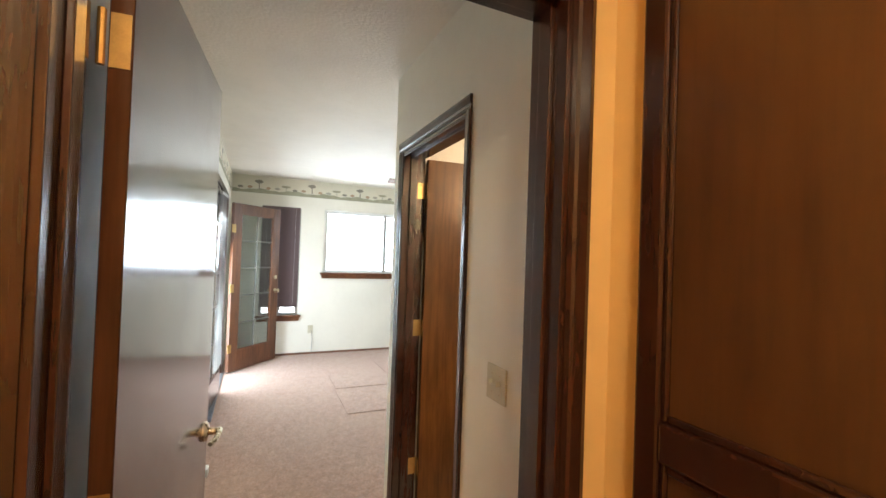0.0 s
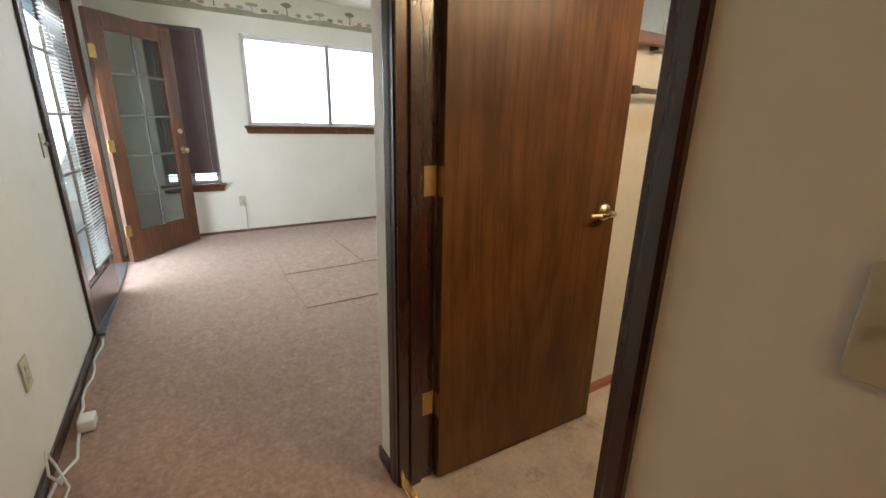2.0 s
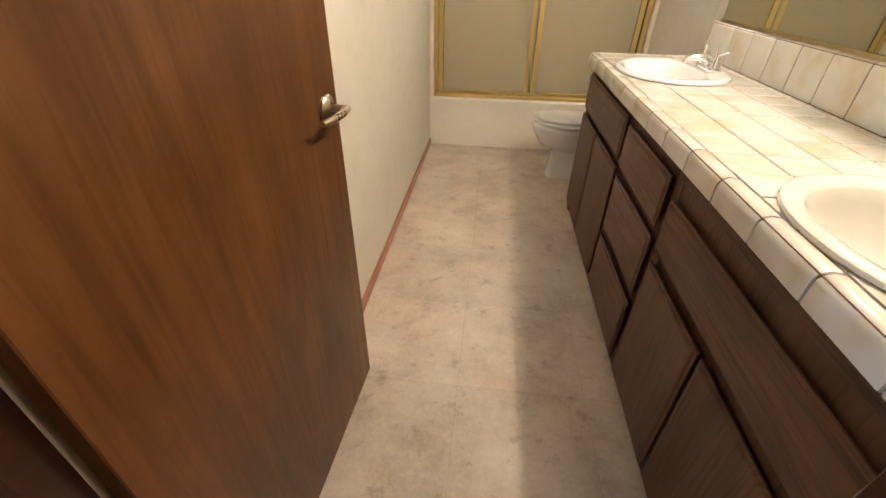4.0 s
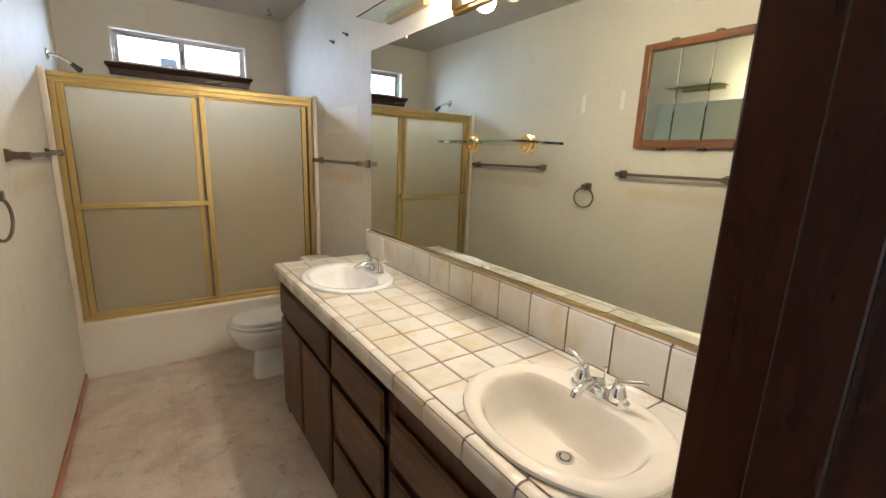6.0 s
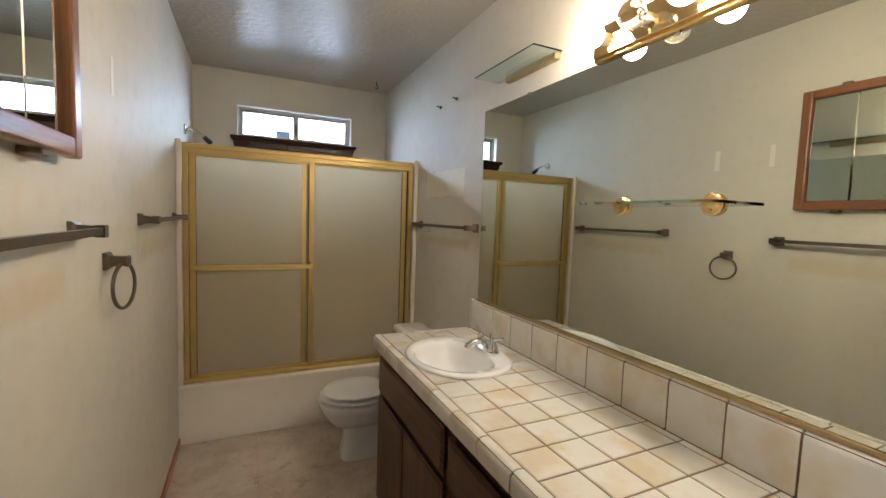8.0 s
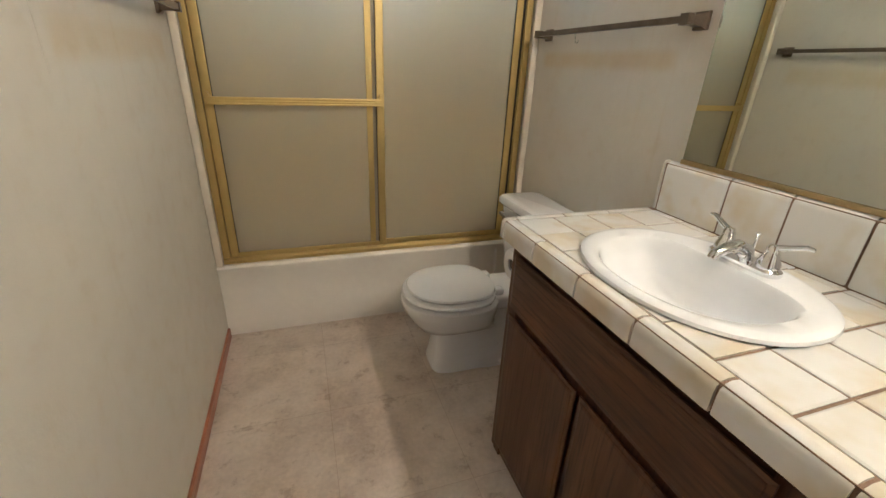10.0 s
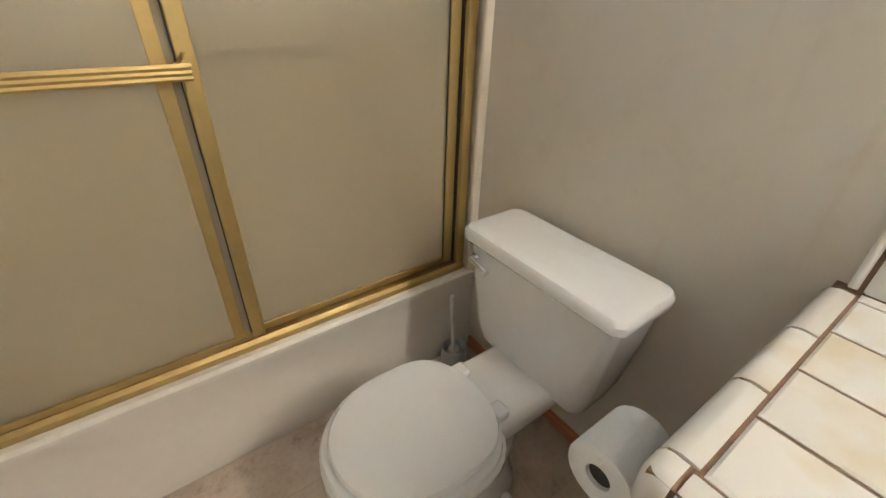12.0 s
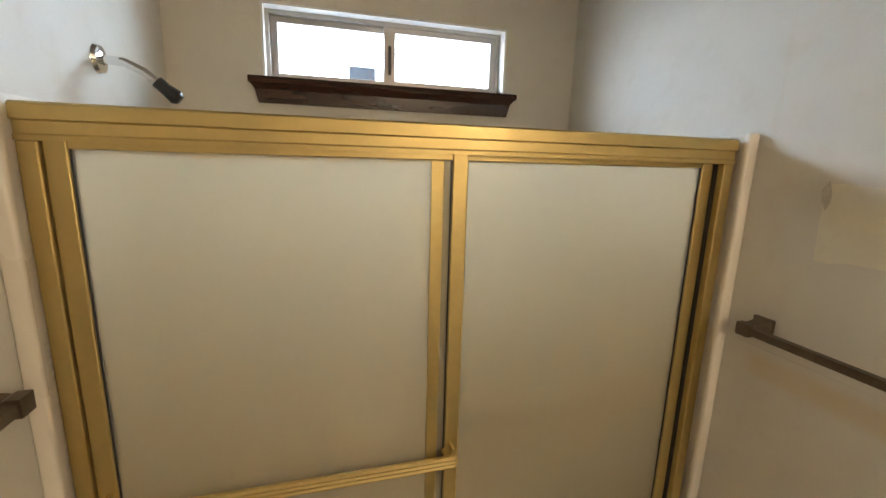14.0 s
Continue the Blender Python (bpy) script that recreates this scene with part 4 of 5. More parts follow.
def egg(cx, hx_f, hx_b, hy, z, p=2.2, n=36):
    """Ring round (cx, TC): long to the front (low x), shorter and squarer to the back."""
    out = []
    for k in range(n):
        a = k * math.tau / n
        c, s = math.cos(a), math.sin(a)
        r = hx_b if c > 0 else hx_f
        q = 3.2 if c > 0 else p
        out.append((cx + r * math.copysign(abs(c) ** (2 / q), c), TC + hy * math.copysign(abs(s) ** (2 / p), s), z * 0.945))
    return out


part("bowl", loft([egg(1.06, 0.172, 0.20, 0.104, 0.0, 4.5), egg(1.06, 0.172, 0.20, 0.104, 0.015, 4.5), egg(1.06, 0.164, 0.19, 0.094, 0.05, 4.5), egg(1.06, 0.156, 0.18, 0.082, 0.12, 4.5), egg(1.06, 0.154, 0.18, 0.076, 0.185, 4.0), egg(1.05, 0.160, 0.18, 0.084, 0.202, 3.2),
                   egg(1.01, 0.178, 0.18, 0.118, 0.226, 2.6), egg(1.00, 0.198, 0.18, 0.148, 0.265), egg(0.99, 0.220, 0.19, 0.178, 0.325), egg(0.99, 0.229, 0.19, 0.190, 0.362), egg(0.99, 0.226, 0.19, 0.187, 0.372), egg(0.99, 0.214, 0.185, 0.175, 0.379)]), PORCELAIN, wc, "", True)
part("foot", loft([egg(1.17, 0.16, 0.13, 0.112, 0.0), egg(1.17, 0.155, 0.125, 0.108, 0.035), egg(1.17, 0.14, 0.115, 0.075, 0.10), egg(1.20, 0.13, 0.12, 0.080, 0.25), egg(1.22, 0.13, 0.15, 0.10, 0.33)]), PORCELAIN, wc, "", True)
part("deck", box((1.12, TC - 0.115, 0.300), (1.43, TC + 0.115, 0.367), 0.02, 3), PORCELAIN, wc, "", True)
for s in (-1, 1):
    part("bolt_cap", lathe([(0.016, 0), (0.016, 0.010), (0.010, 0.020), (0, 0.023)], (1.205, TC + s * 0.118, 0.03), (0, s, 0.45), 14), PORCELAIN, wc, "", True)
part("seat", loft([egg(0.99, 0.172, 0.165, 0.136, 0.378), egg(0.99, 0.174, 0.165, 0.138, 0.390), egg(0.99, 0.219, 0.172, 0.182, 0.3915), egg(0.99, 0.223, 0.172, 0.186, 0.398), egg(0.99, 0.219, 0.172, 0.182, 0.406), egg(0.99, 0.198, 0.168, 0.160, 0.408)]), SEAT, wc, "white toilet seat", True)
part("seat_lid", loft([egg(0.99, 0.170, 0.165, 0.132, 0.4075), egg(0.99, 0.172, 0.165, 0.134, 0.4145), egg(0.99, 0.200, 0.172, 0.164, 0.4155), egg(0.99, 0.205, 0.172, 0.169, 0.421), egg(0.99, 0.200, 0.170, 0.164, 0.429), egg(0.99, 0.180, 0.158, 0.145, 0.4335), egg(0.99, 0.10, 0.10, 0.08, 0.4355)]), SEAT, wc, "white closed toilet lid", True)
for s in (-1, 1):
    part("seat_hinge", box((1.150, TC + s * 0.075 - 0.022, 0.366), (1.190, TC + s * 0.075 + 0.022, 0.394), 0.008, 3), SEAT, wc, "", True)


def rounded(x0, x1, y0, y1, z, r=0.03, n=6):
    out = []
    for cx, cy, a0 in ((x1 - r, y1 - r, 0), (x0 + r, y1 - r, 90), (x0 + r, y0 + r, 180), (x1 - r, y0 + r, 270)):
        for k in range(n + 1):
            a = radians(a0 + 90 * k / n)
            out.append((cx + r * math.cos(a), cy + r * math.sin(a), z))
    return out


part("tank", loft([rounded(1.325, 1.482, TC - 0.185, TC + 0.185, 0.356, 0.035), rounded(1.315, 1.488, TC - 0.200, TC + 0.200, 0.42, 0.035), rounded(1.300, 1.488, TC - 0.232, TC + 0.232, 0.674, 0.03)]), PORCELAIN, wc, "", True)
part("tank_lid", loft([rounded(1.290, 1.493, TC - 0.243, TC + 0.243, 0.6745, 0.03), rounded(1.284, 1.496, TC - 0.248, TC + 0.248, 0.682, 0.032), rounded(1.284, 1.496, TC - 0.248, TC + 0.248, 0.702, 0.032),
                       rounded(1.292, 1.492, TC - 0.241, TC + 0.241, 0.713, 0.03), rounded(1.31, 1.48, TC - 0.225, TC + 0.225, 0.717, 0.03)]), PORCELAIN, wc, "white glossy tank lid", True)
fh = part("flush_handle", lathe([(0, 0), (0.014, 0), (0.014, 0.008), (0.009, 0.012), (0.009, 0.022), (0, 0.022)], (1.302, TC + 0.19, 0.635), (-1, 0, 0), 14), CHROME, wc, "chrome flush lever", True)
part("lever_arm", tube([(1.281, TC + 0.195, 0.636), (1.279, TC + 0.165, 0.633), (1.279, TC + 0.125, 0.626)], [0.008, 0.007, 0.010], 10), CHROME, fh, "", True)
tb = thing("toilet_brush", (1.39, 3.02, 0), "white toilet brush standing in a clear plastic cup", "toilet brush")
part("cup", lathe([(0, 0.001), (0.045, 0.001), (0.050, 0.01), (0.046, 0.11), (0.043, 0.11), (0.045, 0.012), (0, 0.012)], (1.39, 3.025, 0.0), (0, 0, 1), 20), plain("cup_plastic", (0.60, 0.63, 0.68), 0.35, 0, 0.05, 10), tb, "cloudy plastic cup", True)
part("handle", tube([(1.388, 3.022, 0.04), (1.375, 3.018, 0.2), (1.362, 3.015, 0.345), (1.361, 3.015, 0.365)], [0.006, 0.006, 0.009, 0.006], 10), WHITE_PLASTIC, tb, "", True)
part("bristles", lathe([(0, 0.015), (0.028, 0.02), (0.033, 0.06), (0.02, 0.1), (0, 0.105)], (1.39, 3.025, 0.0), (0, 0, 1), 16), WHITE_PLASTIC, tb, "", True)

# ---- vanity ----
CT, CFX, CFAR = 0.857, 0.956, 2.213
van = thing("vanity_cabinet", (1.24, 1.1, 0), "long dark oak vanity cabinet with overlay doors and drawers", "cabinet")
part("end_panel", box((0.985, 2.135, 0.0), (1.519, 2.158, 0.800), 0.002), CAB, van)
part("toe_board", box((0.990, 0.056, 0.0), (1.005, 2.135, 0.094)), CAB_Y, van)
part("carcass_floor", box((0.990, 0.056, 0.095), (1.519, 2.135, 0.112)), CAB_DARK, van)
part("back_panel", box((1.500, 0.056, 0.112), (1.519, 2.135, 0.79)), CAB_DARK, van)
for y0, y1 in ((0.056, 0.095), (0.845, 0.890), (1.340, 1.385), (2.095, 2.135)):
    part("face_stile", box((0.982, y0, 0.0 if y0 > 2 else 0.095), (1.002, y1, 0.800), 0.0015), CAB, van)
for y0, y1 in ((0.095, 0.845), (0.890, 1.340), (1.385, 2.095)):
    part("face_rail", box((0.982, y0, 0.755), (1.002, y1, 0.800), 0.0015), CAB_Y, van)
    part("face_rail", box((0.982, y0, 0.095), (1.002, y1, 0.125), 0.0015), CAB_Y, van)
    part("face_panel", box((0.984, y0, 0.125), (1.002, y1, 0.755)), CAB, van)


def overlay(name, y0, y1, z0, z1, lab, along=False):
    """Overlay front with a finger-grip bevel round its edge."""
    x = 0.9815
    rings = [[(x + dx, y0 + e, z0 + e), (x + dx, y1 - e, z0 + e), (x + dx, y1 - e, z1 - e), (x + dx, y0 + e, z1 - e)] for dx, e in
             ((0.0, 0.013), (-0.007, 0.006), (-0.010, 0.0), (-0.0145, 0.0), (-0.0155, 0.004), (-0.0165, 0.009), (-0.0185, 0.010), (-0.020, 0.017))]
    part(name, loft(rings), CAB_Y if along else CAB, van, lab)


overlay("drawer_front", 1.372, 2.112, 0.608, 0.775, "wide false drawer front", True)
overlay("door", 1.768, 2.112, 0.065, 0.582, "oak cabinet door")
overlay("door", 1.372, 1.752, 0.065, 0.582, "oak cabinet door")
overlay("drawer_front", 0.892, 1.340, 0.600, 0.757, "oak drawer front", True)
overlay("drawer_front", 0.892, 1.340, 0.346, 0.566, "oak drawer front", True)
overlay("drawer_front", 0.892, 1.340, 0.062, 0.308, "oak drawer front", True)
overlay("drawer_front", 0.085, 0.850, 0.556, 0.712, "wide false drawer front", True)
overlay("door", 0.491, 0.850, 0.050, 0.516, "oak cabinet door")
overlay("door", 0.085, 0.476, 0.050, 0.516, "oak cabinet door")

SINKS = ((1.205, 0.428), (1.205, 1.760))
counter = thing("countertop", (1.24, 1.1, CT), "cream tiled vanity countertop with brown grout and a tiled backsplash", "countertop")


def slab_with_ovals(x0, x1, y0, y1, z0, z1, holes, hx, hy):
    """A slab with oval openings, cut as bands round each hole."""
    bm = bmesh.new()
    n = 48
    ys = [y0]
    for i, (cx, cy) in enumerate(holes):
        nxt = y1 if i == len(holes) - 1 else (cy + holes[i + 1][1]) / 2
        ys.append(nxt)
    for i, (cx, cy) in enumerate(holes):
        a, b = ys[i], ys[i + 1]
        inner, outer = [], []
        for k in range(n):
            t = k * math.tau / n
            c, s = math.cos(t), math.sin(t)
            inner.append((cx + hx * c, cy + hy * s))
            sx = ((x1 - cx) if c > 0 else (cx - x0)) / max(abs(c), 1e-6)
            sy = ((b - cy) if s > 0 else (cy - a)) / max(abs(s), 1e-6)
            r = min(sx, sy)
            outer.append((cx + r * c, cy + r * s))
        for corner in ((x0, a), (x1, a), (x1, b), (x0, b)):
            k = min(range(n), key=lambda q: (outer[q][0] - corner[0]) ** 2 + (outer[q][1] - corner[1]) ** 2)
            outer[k] = corner
        rings = [[(u, v, z) for u, v in ring] for ring, z in ((inner, z0), (outer, z0), (outer, z1), (inner, z1), (inner, z0))]
        loft(rings, False, bm)
    return bm


part("grout_bed", slab_with_ovals(0.962, 1.519, 0.056, CFAR - 0.008, 0.802, CT - 0.0035, SINKS, 0.190, 0.230), GROUT, counter, "brown grout lines")
part("grout_bed", box((1.4992, 0.056, CT - 0.0034), (1.519, 2.177, 1.008)), GROUT, counter)
G = 0.0029
TILE_MESH = {}


def tile(kind, size, at, cut=None):
    """One glazed tile with cushioned edges; kinds: field, cap, end, splash. Alike tiles share a mesh."""
    key = (kind, tuple(round(s, 4) for s in size), cut)
    if key not in TILE_MESH:
        a, b, h = size
        bm = bmesh.new()
        if kind == "field":
            e = 0.0035
            loft([[(-a / 2, -b / 2, -h), (a / 2, -b / 2, -h), (a / 2, b / 2, -h), (-a / 2, b / 2, -h)], [(-a / 2, -b / 2, -0.002), (a / 2, -b / 2, -0.002), (a / 2, b / 2, -0.002), (-a / 2, b / 2, -0.002)],
                  [(-a / 2 + e, -b / 2 + e, 0), (a / 2 - e, -b / 2 + e, 0), (a / 2 - e, b / 2 - e, 0), (-a / 2 + e, b / 2 - e, 0)]], True, bm)
        else:
            # bullnose: profile across (u, z), run along w with softened ends
            if kind in ("cap", "end"):
                prof = [(a, 0.0), (a * 0.6, 0.0015), (0.020, 0.0015), (0.009, -0.002), (0.002, -0.010), (0.0, -0.022), (0.0, -h + 0.003), (0.004, -h), (0.009, -h), (0.009, -0.024), (0.018, -0.008), (a, -0.007)]
            else:
                prof = [(0.0, 0.0), (0.0, h - 0.022), (0.002, h - 0.012), (0.008, h - 0.004), (0.018, h), (a, h), (a, h - 0.006), (0.018, h - 0.008), (0.009, h - 0.022), (0.009, 0.0)]
            cx = sum(p[0] for p in prof) / len(prof)
            cz = sum(p[1] for p in prof) / len(prof)
            rings = []
            for w, k in ((-b / 2, 0.94), (-b / 2 + 0.003, 1.0), (b / 2 - 0.003, 1.0), (b / 2, 0.94)):
                rings.append([(cx + (u - cx) * (1 if k == 1 else 1 - (1 - k) * 0.35), w, cz + (z - cz) * (1 if k == 1 else 1 - (1 - k) * 0.35)) for u, z in prof])
            loft(rings, True, bm)
            if kind == "end":
                for v in bm.verts:
                    v.co = Vector((v.co.y, -v.co.x, v.co.z))
        bmesh.ops.recalc_face_normals(bm, faces=bm.faces)
        me = bpy.data.meshes.new("tile")
        bm.to_mesh(me)
        bm.free()
        me.materials.append(GLAZE)
        if kind != "field":
            me.shade_smooth()
            me.set_sharp_from_angle(angle=radians(50))
        TILE_MESH[key] = me
    ob = new("tile", TILE_MESH[key])
    ob.parent = counter
    ob.location = Vector(at) - BASE[counter]
    return ob


def tile_cut_by_sinks(x0, x1, y0, y1):
    """A field tile whose area under a basin's rim is left out."""
    for cx, cy in SINKS:
        pts = [(x, y) for x in (x0, x1) for y in (y0, y1)]
        inside = [((x - cx) / 0.194) ** 2 + ((y - cy) / 0.234) ** 2 < 1 for x, y in pts]
        if all(inside):
            return None
        mid = [((x - cx) / 0.186) ** 2 + ((y - cy) / 0.226) ** 2 < 1 for x in np.linspace(x0, x1, 5) for y in np.linspace(y0, y1, 5)]
        if any(mid):
            return (cx, cy)
    return ()


def cut_tile(x0, x1, y0, y1, cx, cy):
    """The piece of a field tile outside the basin opening, as small cells."""
    bm = bmesh.new()
    n = 14
    xs, ys = np.linspace(x0, x1, n + 1), np.linspace(y0, y1, n + 1)
    vs = {}
    def vert(x, y):
        r = math.hypot((x - cx) / 0.190, (y - cy) / 0.230)
        if r < 1:
            x, y = cx + (x - cx) / max(r, 1e-3), cy + (y - cy) / max(r, 1e-3)
        k = (round(float(x), 4), round(float(y), 4))
        if k not in vs:
            vs[k] = bm.verts.new((k[0], k[1], CT))
        return vs[k]
    for i in range(n):
        for j in range(n):
            q = [(xs[i], ys[j]), (xs[i + 1], ys[j]), (xs[i + 1], ys[j + 1]), (xs[i], ys[j + 1])]
            if all(math.hypot((x - cx) / 0.190, (y - cy) / 0.230) < 1 for x, y in q):
                continue
            f = list(dict.fromkeys(vert(x, y) for x, y in q))
            if len(f) > 2:
                try:
                    bm.faces.new(f)
                except ValueError:
                    pass
    ret = bmesh.ops.extrude_face_region(bm, geom=list(bm.faces))
    for v in ret["geom"]:
        if isinstance(v, bmesh.types.BMVert):
            v.co.z -= 0.006
    part("tile", bm, GLAZE, counter)


xs = [0.9955 + 0.1187 * i for i in range(5)] + [1.4995]
ys = [2.172, 2.054] + [2.047 - 0.1054 * i for i in range(1, 6)]
while ys[-1] - 0.118 > 0.06:
    ys.append(ys[-1] - 0.118)
ys.append(0.058)
for i in range(len(xs) - 1):
    for j in range(len(ys) - 1):
        x0, x1, y0, y1 = xs[i] + G, xs[i + 1] - G, ys[j + 1] + G, ys[j] - G
        if x1 - x0 < 0.006 or y1 - y0 < 0.006:
            continue
        hit = tile_cut_by_sinks(x0, x1, y0, y1)
        if hit is None:
            continue
        if hit:
            cut_tile(x0, x1, y0, y1, *hit)
        else:
            tile("field", (x1 - x0, y1 - y0, 0.006), ((x0 + x1) / 2, (y0 + y1) / 2, CT))
caps = [2.179, 2.010, 1.824, 1.650, 1.478] + [1.309 - 0.1625 * i for i in range(8)] + [0.058]
for a, b in zip(caps, caps[1:]):
    if a - b > 0.02:
        tile("cap", (0.036, a - b - 2 * G, 0.060), (CFX, (a + b) / 2, CT))
# far end caps and corner piece
for a, b in ((0.998, 1.158), (1.158, 1.318), (1.318, 1.4855)):
    tile("end", (0.039, b - a - 2 * G, 0.060), ((a + b) / 2, CFAR, CT))
cor = bmesh.new()
rr = []
for z, inset in ((CT - 0.060, 0.004), (CT - 0.056, 0.0), (CT - 0.022, 0.0), (CT - 0.010, 0.002), (CT - 0.002, 0.009), (CT + 0.0015, 0.020)):
    ring = []
    for k in range(9):
        a = radians(90 + 90 * k / 8)
        ring.append((CFX + 0.020 + (0.020 - inset * 0.8) * math.cos(a), CFAR - 0.020 + (0.020 - inset * 0.8) * math.sin(a), z))
    ring = [(0.9955, CFAR - inset * 0.8, z)] + ring + [(CFX + inset * 0.8, 2.1815, z), (0.9955, 2.1815, z)]
    rr.append(ring)
loft(rr, True, cor)
cor.normal_update()
for f in cor.faces:
    if abs(f.normal.z) > 0.98:
        for e in f.edges:
            e.smooth = False
part("tile", cor, GLAZE, counter, "rounded corner tile", True)
sp = [2.173]
sp += [0.8240 + 0.1615 * k for k in range(7, -1, -1)]
while sp[-1] - 0.1612 > 0.06:
    sp.append(sp[-1] - 0.1612)
sp.append(0.058)
for a, b in zip(sp, sp[1:]):
    if a - b > 0.02:
        tile("splash", (0.0225, a - b - 2 * 0.0030, 1.016 - CT - 0.002), (1.496, (a + b) / 2, CT + 0.002))
part("tile", loft([rounded(1.4965, 1.519, 2.176, 2.191, z, 0.006, 3) for z in (CT + 0.002, 1.008)] + [rounded(1.501, 1.519, 2.177, 2.187, 1.015, 0.004, 3)]), GLAZE, counter, "rounded end tile", True)


def sink(cx, cy, mat, label):
    ob = thing("sink", (cx, cy, CT), label, "sink", "sinks in the countertop")
    ox, oy = 0.214, 0.262
    bx, rings = cx - 0.016, []
    def ov(hx, hy, z, x=cx, p=2.15):
        return oval_ring(x, cy, hx, hy, z, p, 56)
    def dee(hx, hy, z, x):
        out = []
        for k in range(56):
            a = k * math.tau / 56
            c, s = math.cos(a), math.sin(a)
            r = hx * 0.72 if c > 0 else hx
            q = 3.6 if c > 0 else 2.15
            out.append((x + r * math.copysign(abs(c) ** (2 / q), c), cy + hy * math.copysign(abs(s) ** (2 / q), s), z))
        return out
    rings = [ov(ox - 0.004, oy - 0.004, CT + 0.002), ov(ox, oy, CT + 0.004), ov(ox - 0.002, oy - 0.002, CT + 0.011), ov(ox - 0.012, oy - 0.012, CT + 0.017), ov(ox - 0.022, oy - 0.022, CT + 0.016),
             dee(0.168, 0.207, CT + 0.014, bx), dee(0.160, 0.198, CT + 0.006, bx), dee(0.153, 0.189, CT - 0.02, bx), dee(0.139, 0.168, CT - 0.07, bx), dee(0.115, 0.132, CT - 0.102, bx + 0.012), dee(0.07, 0.08, CT - 0.119, bx + 0.032), dee(0.024, 0.022, CT - 0.123, bx + 0.045)]
    part("basin", loft(rings, False), mat, ob, "", True)
    part("drain", lathe([(0.024, 0.0), (0.023, 0.004), (0.016, 0.003), (0.015, -0.002), (0, -0.002)], (bx + 0.045, cy, CT - 0.123), (0, 0, 1), 20), CHROME, ob, "chrome drain ring", True)
    part("stopper", lathe([(0, 0.006), (0.012, 0.005), (0.013, 0.001), (0.013, -0.001)], (bx + 0.045, cy, CT - 0.123), (0, 0, 1), 16), CHROME, ob, "", True)
    for k in (-1, 0, 1):
        part("overflow_hole", lathe([(0, 0.0015), (0.006, 0.001), (0.007, 0)], (bx - 0.147, cy + k * 0.026, CT - 0.030), (1, 0, 0.28), 12), BLACK, ob)
    return ob


def faucet(cx, cy):
    ob = thing("faucet", (cx, cy, CT + 0.016), "chrome two-handle centre-set faucet on the basin", "faucet", "faucets")
    z = CT + 0.0155
    part("base", loft([rounded(cx - 0.026, cx + 0.026, cy - 0.082, cy + 0.082, z, 0.025), rounded(cx - 0.026, cx + 0.026, cy - 0.082, cy + 0.082, z + 0.010, 0.025), rounded(cx - 0.018, cx + 0.018, cy - 0.072, cy + 0.072, z + 0.018, 0.017)]), CHROME, ob, "", True)
    part("spout", tube([(cx, cy, z + 0.012), (cx - 0.006, cy, z + 0.034), (cx - 0.034, cy, z + 0.046), (cx - 0.070, cy, z + 0.043), (cx - 0.098, cy, z + 0.032), (cx - 0.101, cy, z + 0.023)], [0.019, 0.017, 0.015, 0.013, 0.012, 0.011], 14), CHROME, ob, "", True)
    part("lift_rod", tube([(cx + 0.018, cy, z + 0.015), (cx + 0.018, cy, z + 0.065), (cx + 0.018, cy, z + 0.072)], [0.003, 0.003, 0.006], 8), CHROME, ob, "", True)
    for s in (-1, 1):
        h = part("handle", lathe([(0.023, 0.014), (0.022, 0.026), (0.016, 0.042), (0.013, 0.052), (0.014, 0.058), (0.010, 0.066), (0, 0.068)], (cx, cy + s * 0.052, z), (0, 0, 1), 18), CHROME, ob, "", True)
        part("lever", tube([(cx, cy + s * 0.050, z + 0.058), (cx + 0.004, cy + s * 0.075, z + 0.068), (cx + 0.010, cy + s * 0.105, z + 0.080), (cx + 0.012, cy + s * 0.118, z + 0.079)], [0.008, 0.0065, 0.0055, 0.004], 10), CHROME, h, "", True)
    return ob


sink(1.205, 0.428, BONE, "bone-coloured oval drop-in sink")
sink(1.205, 1.760, PORCELAIN, "white oval drop-in sink")
faucet(1.350, 0.432)
faucet(1.350, 1.758)

# paper roll on the end of the vanity
tp = thing("toilet_paper_roll", (1.10, 2.26, 0.66), "white toilet paper roll on a dark bronze holder", "toilet paper")
RC = (2.272, 0.660)
part("roll", lathe([(0.020, 0.0), (0.051, 0.0), (0.053, 0.003), (0.053, 0.107), (0.051, 0.11), (0.020, 0.11), (0.020, 0.0)], (1.045, *RC), (1, 0, 0), 32), PAPER, tp, "", True)
# spindle widened and black, painting the dark of the hollow core
part("spindle", tube([(1.052, *RC), (1.172, *RC)], 0.0194, 16), BLACK, tp, "black spindle filling the core as its dark hole", True)
for x in (1.158,):
    part("arm", box((x, 2.1570, RC[1] - 0.017), (x + 0.014, RC[0] + 0.014, RC[1] + 0.017), 0.006), BRONZE, tp, "dark bronze arm")

# ---- mirror wall ----
mr = thing("wall_mirror", (1.515, 1.09, 1.03), "wide frameless vanity mirror in a brass bottom channel", "mirror")
MB, MT, MF = 1.0245, 2.012, 2.132
part("glass", box((1.510, 0.056, MB), (1.518, MF, MT)), MIRROR, mr)
part("channel", prism([(1.519, MB - 0.009), (1.503, MB - 0.009), (1.503, MB + 0.003), (1.506, MB + 0.004), (1.508, MB - 0.004), (1.519, MB - 0.004)], 0.056, MF, "y"), OLD_BRASS, mr, "dull brass bottom channel")
for yy in (0.35, 1.05, 1.75):
    part("clip", box((1.505, yy - 0.01, MT - 0.012), (1.519, yy + 0.01, MT + 0.004), 0.002), CHROME, mr)

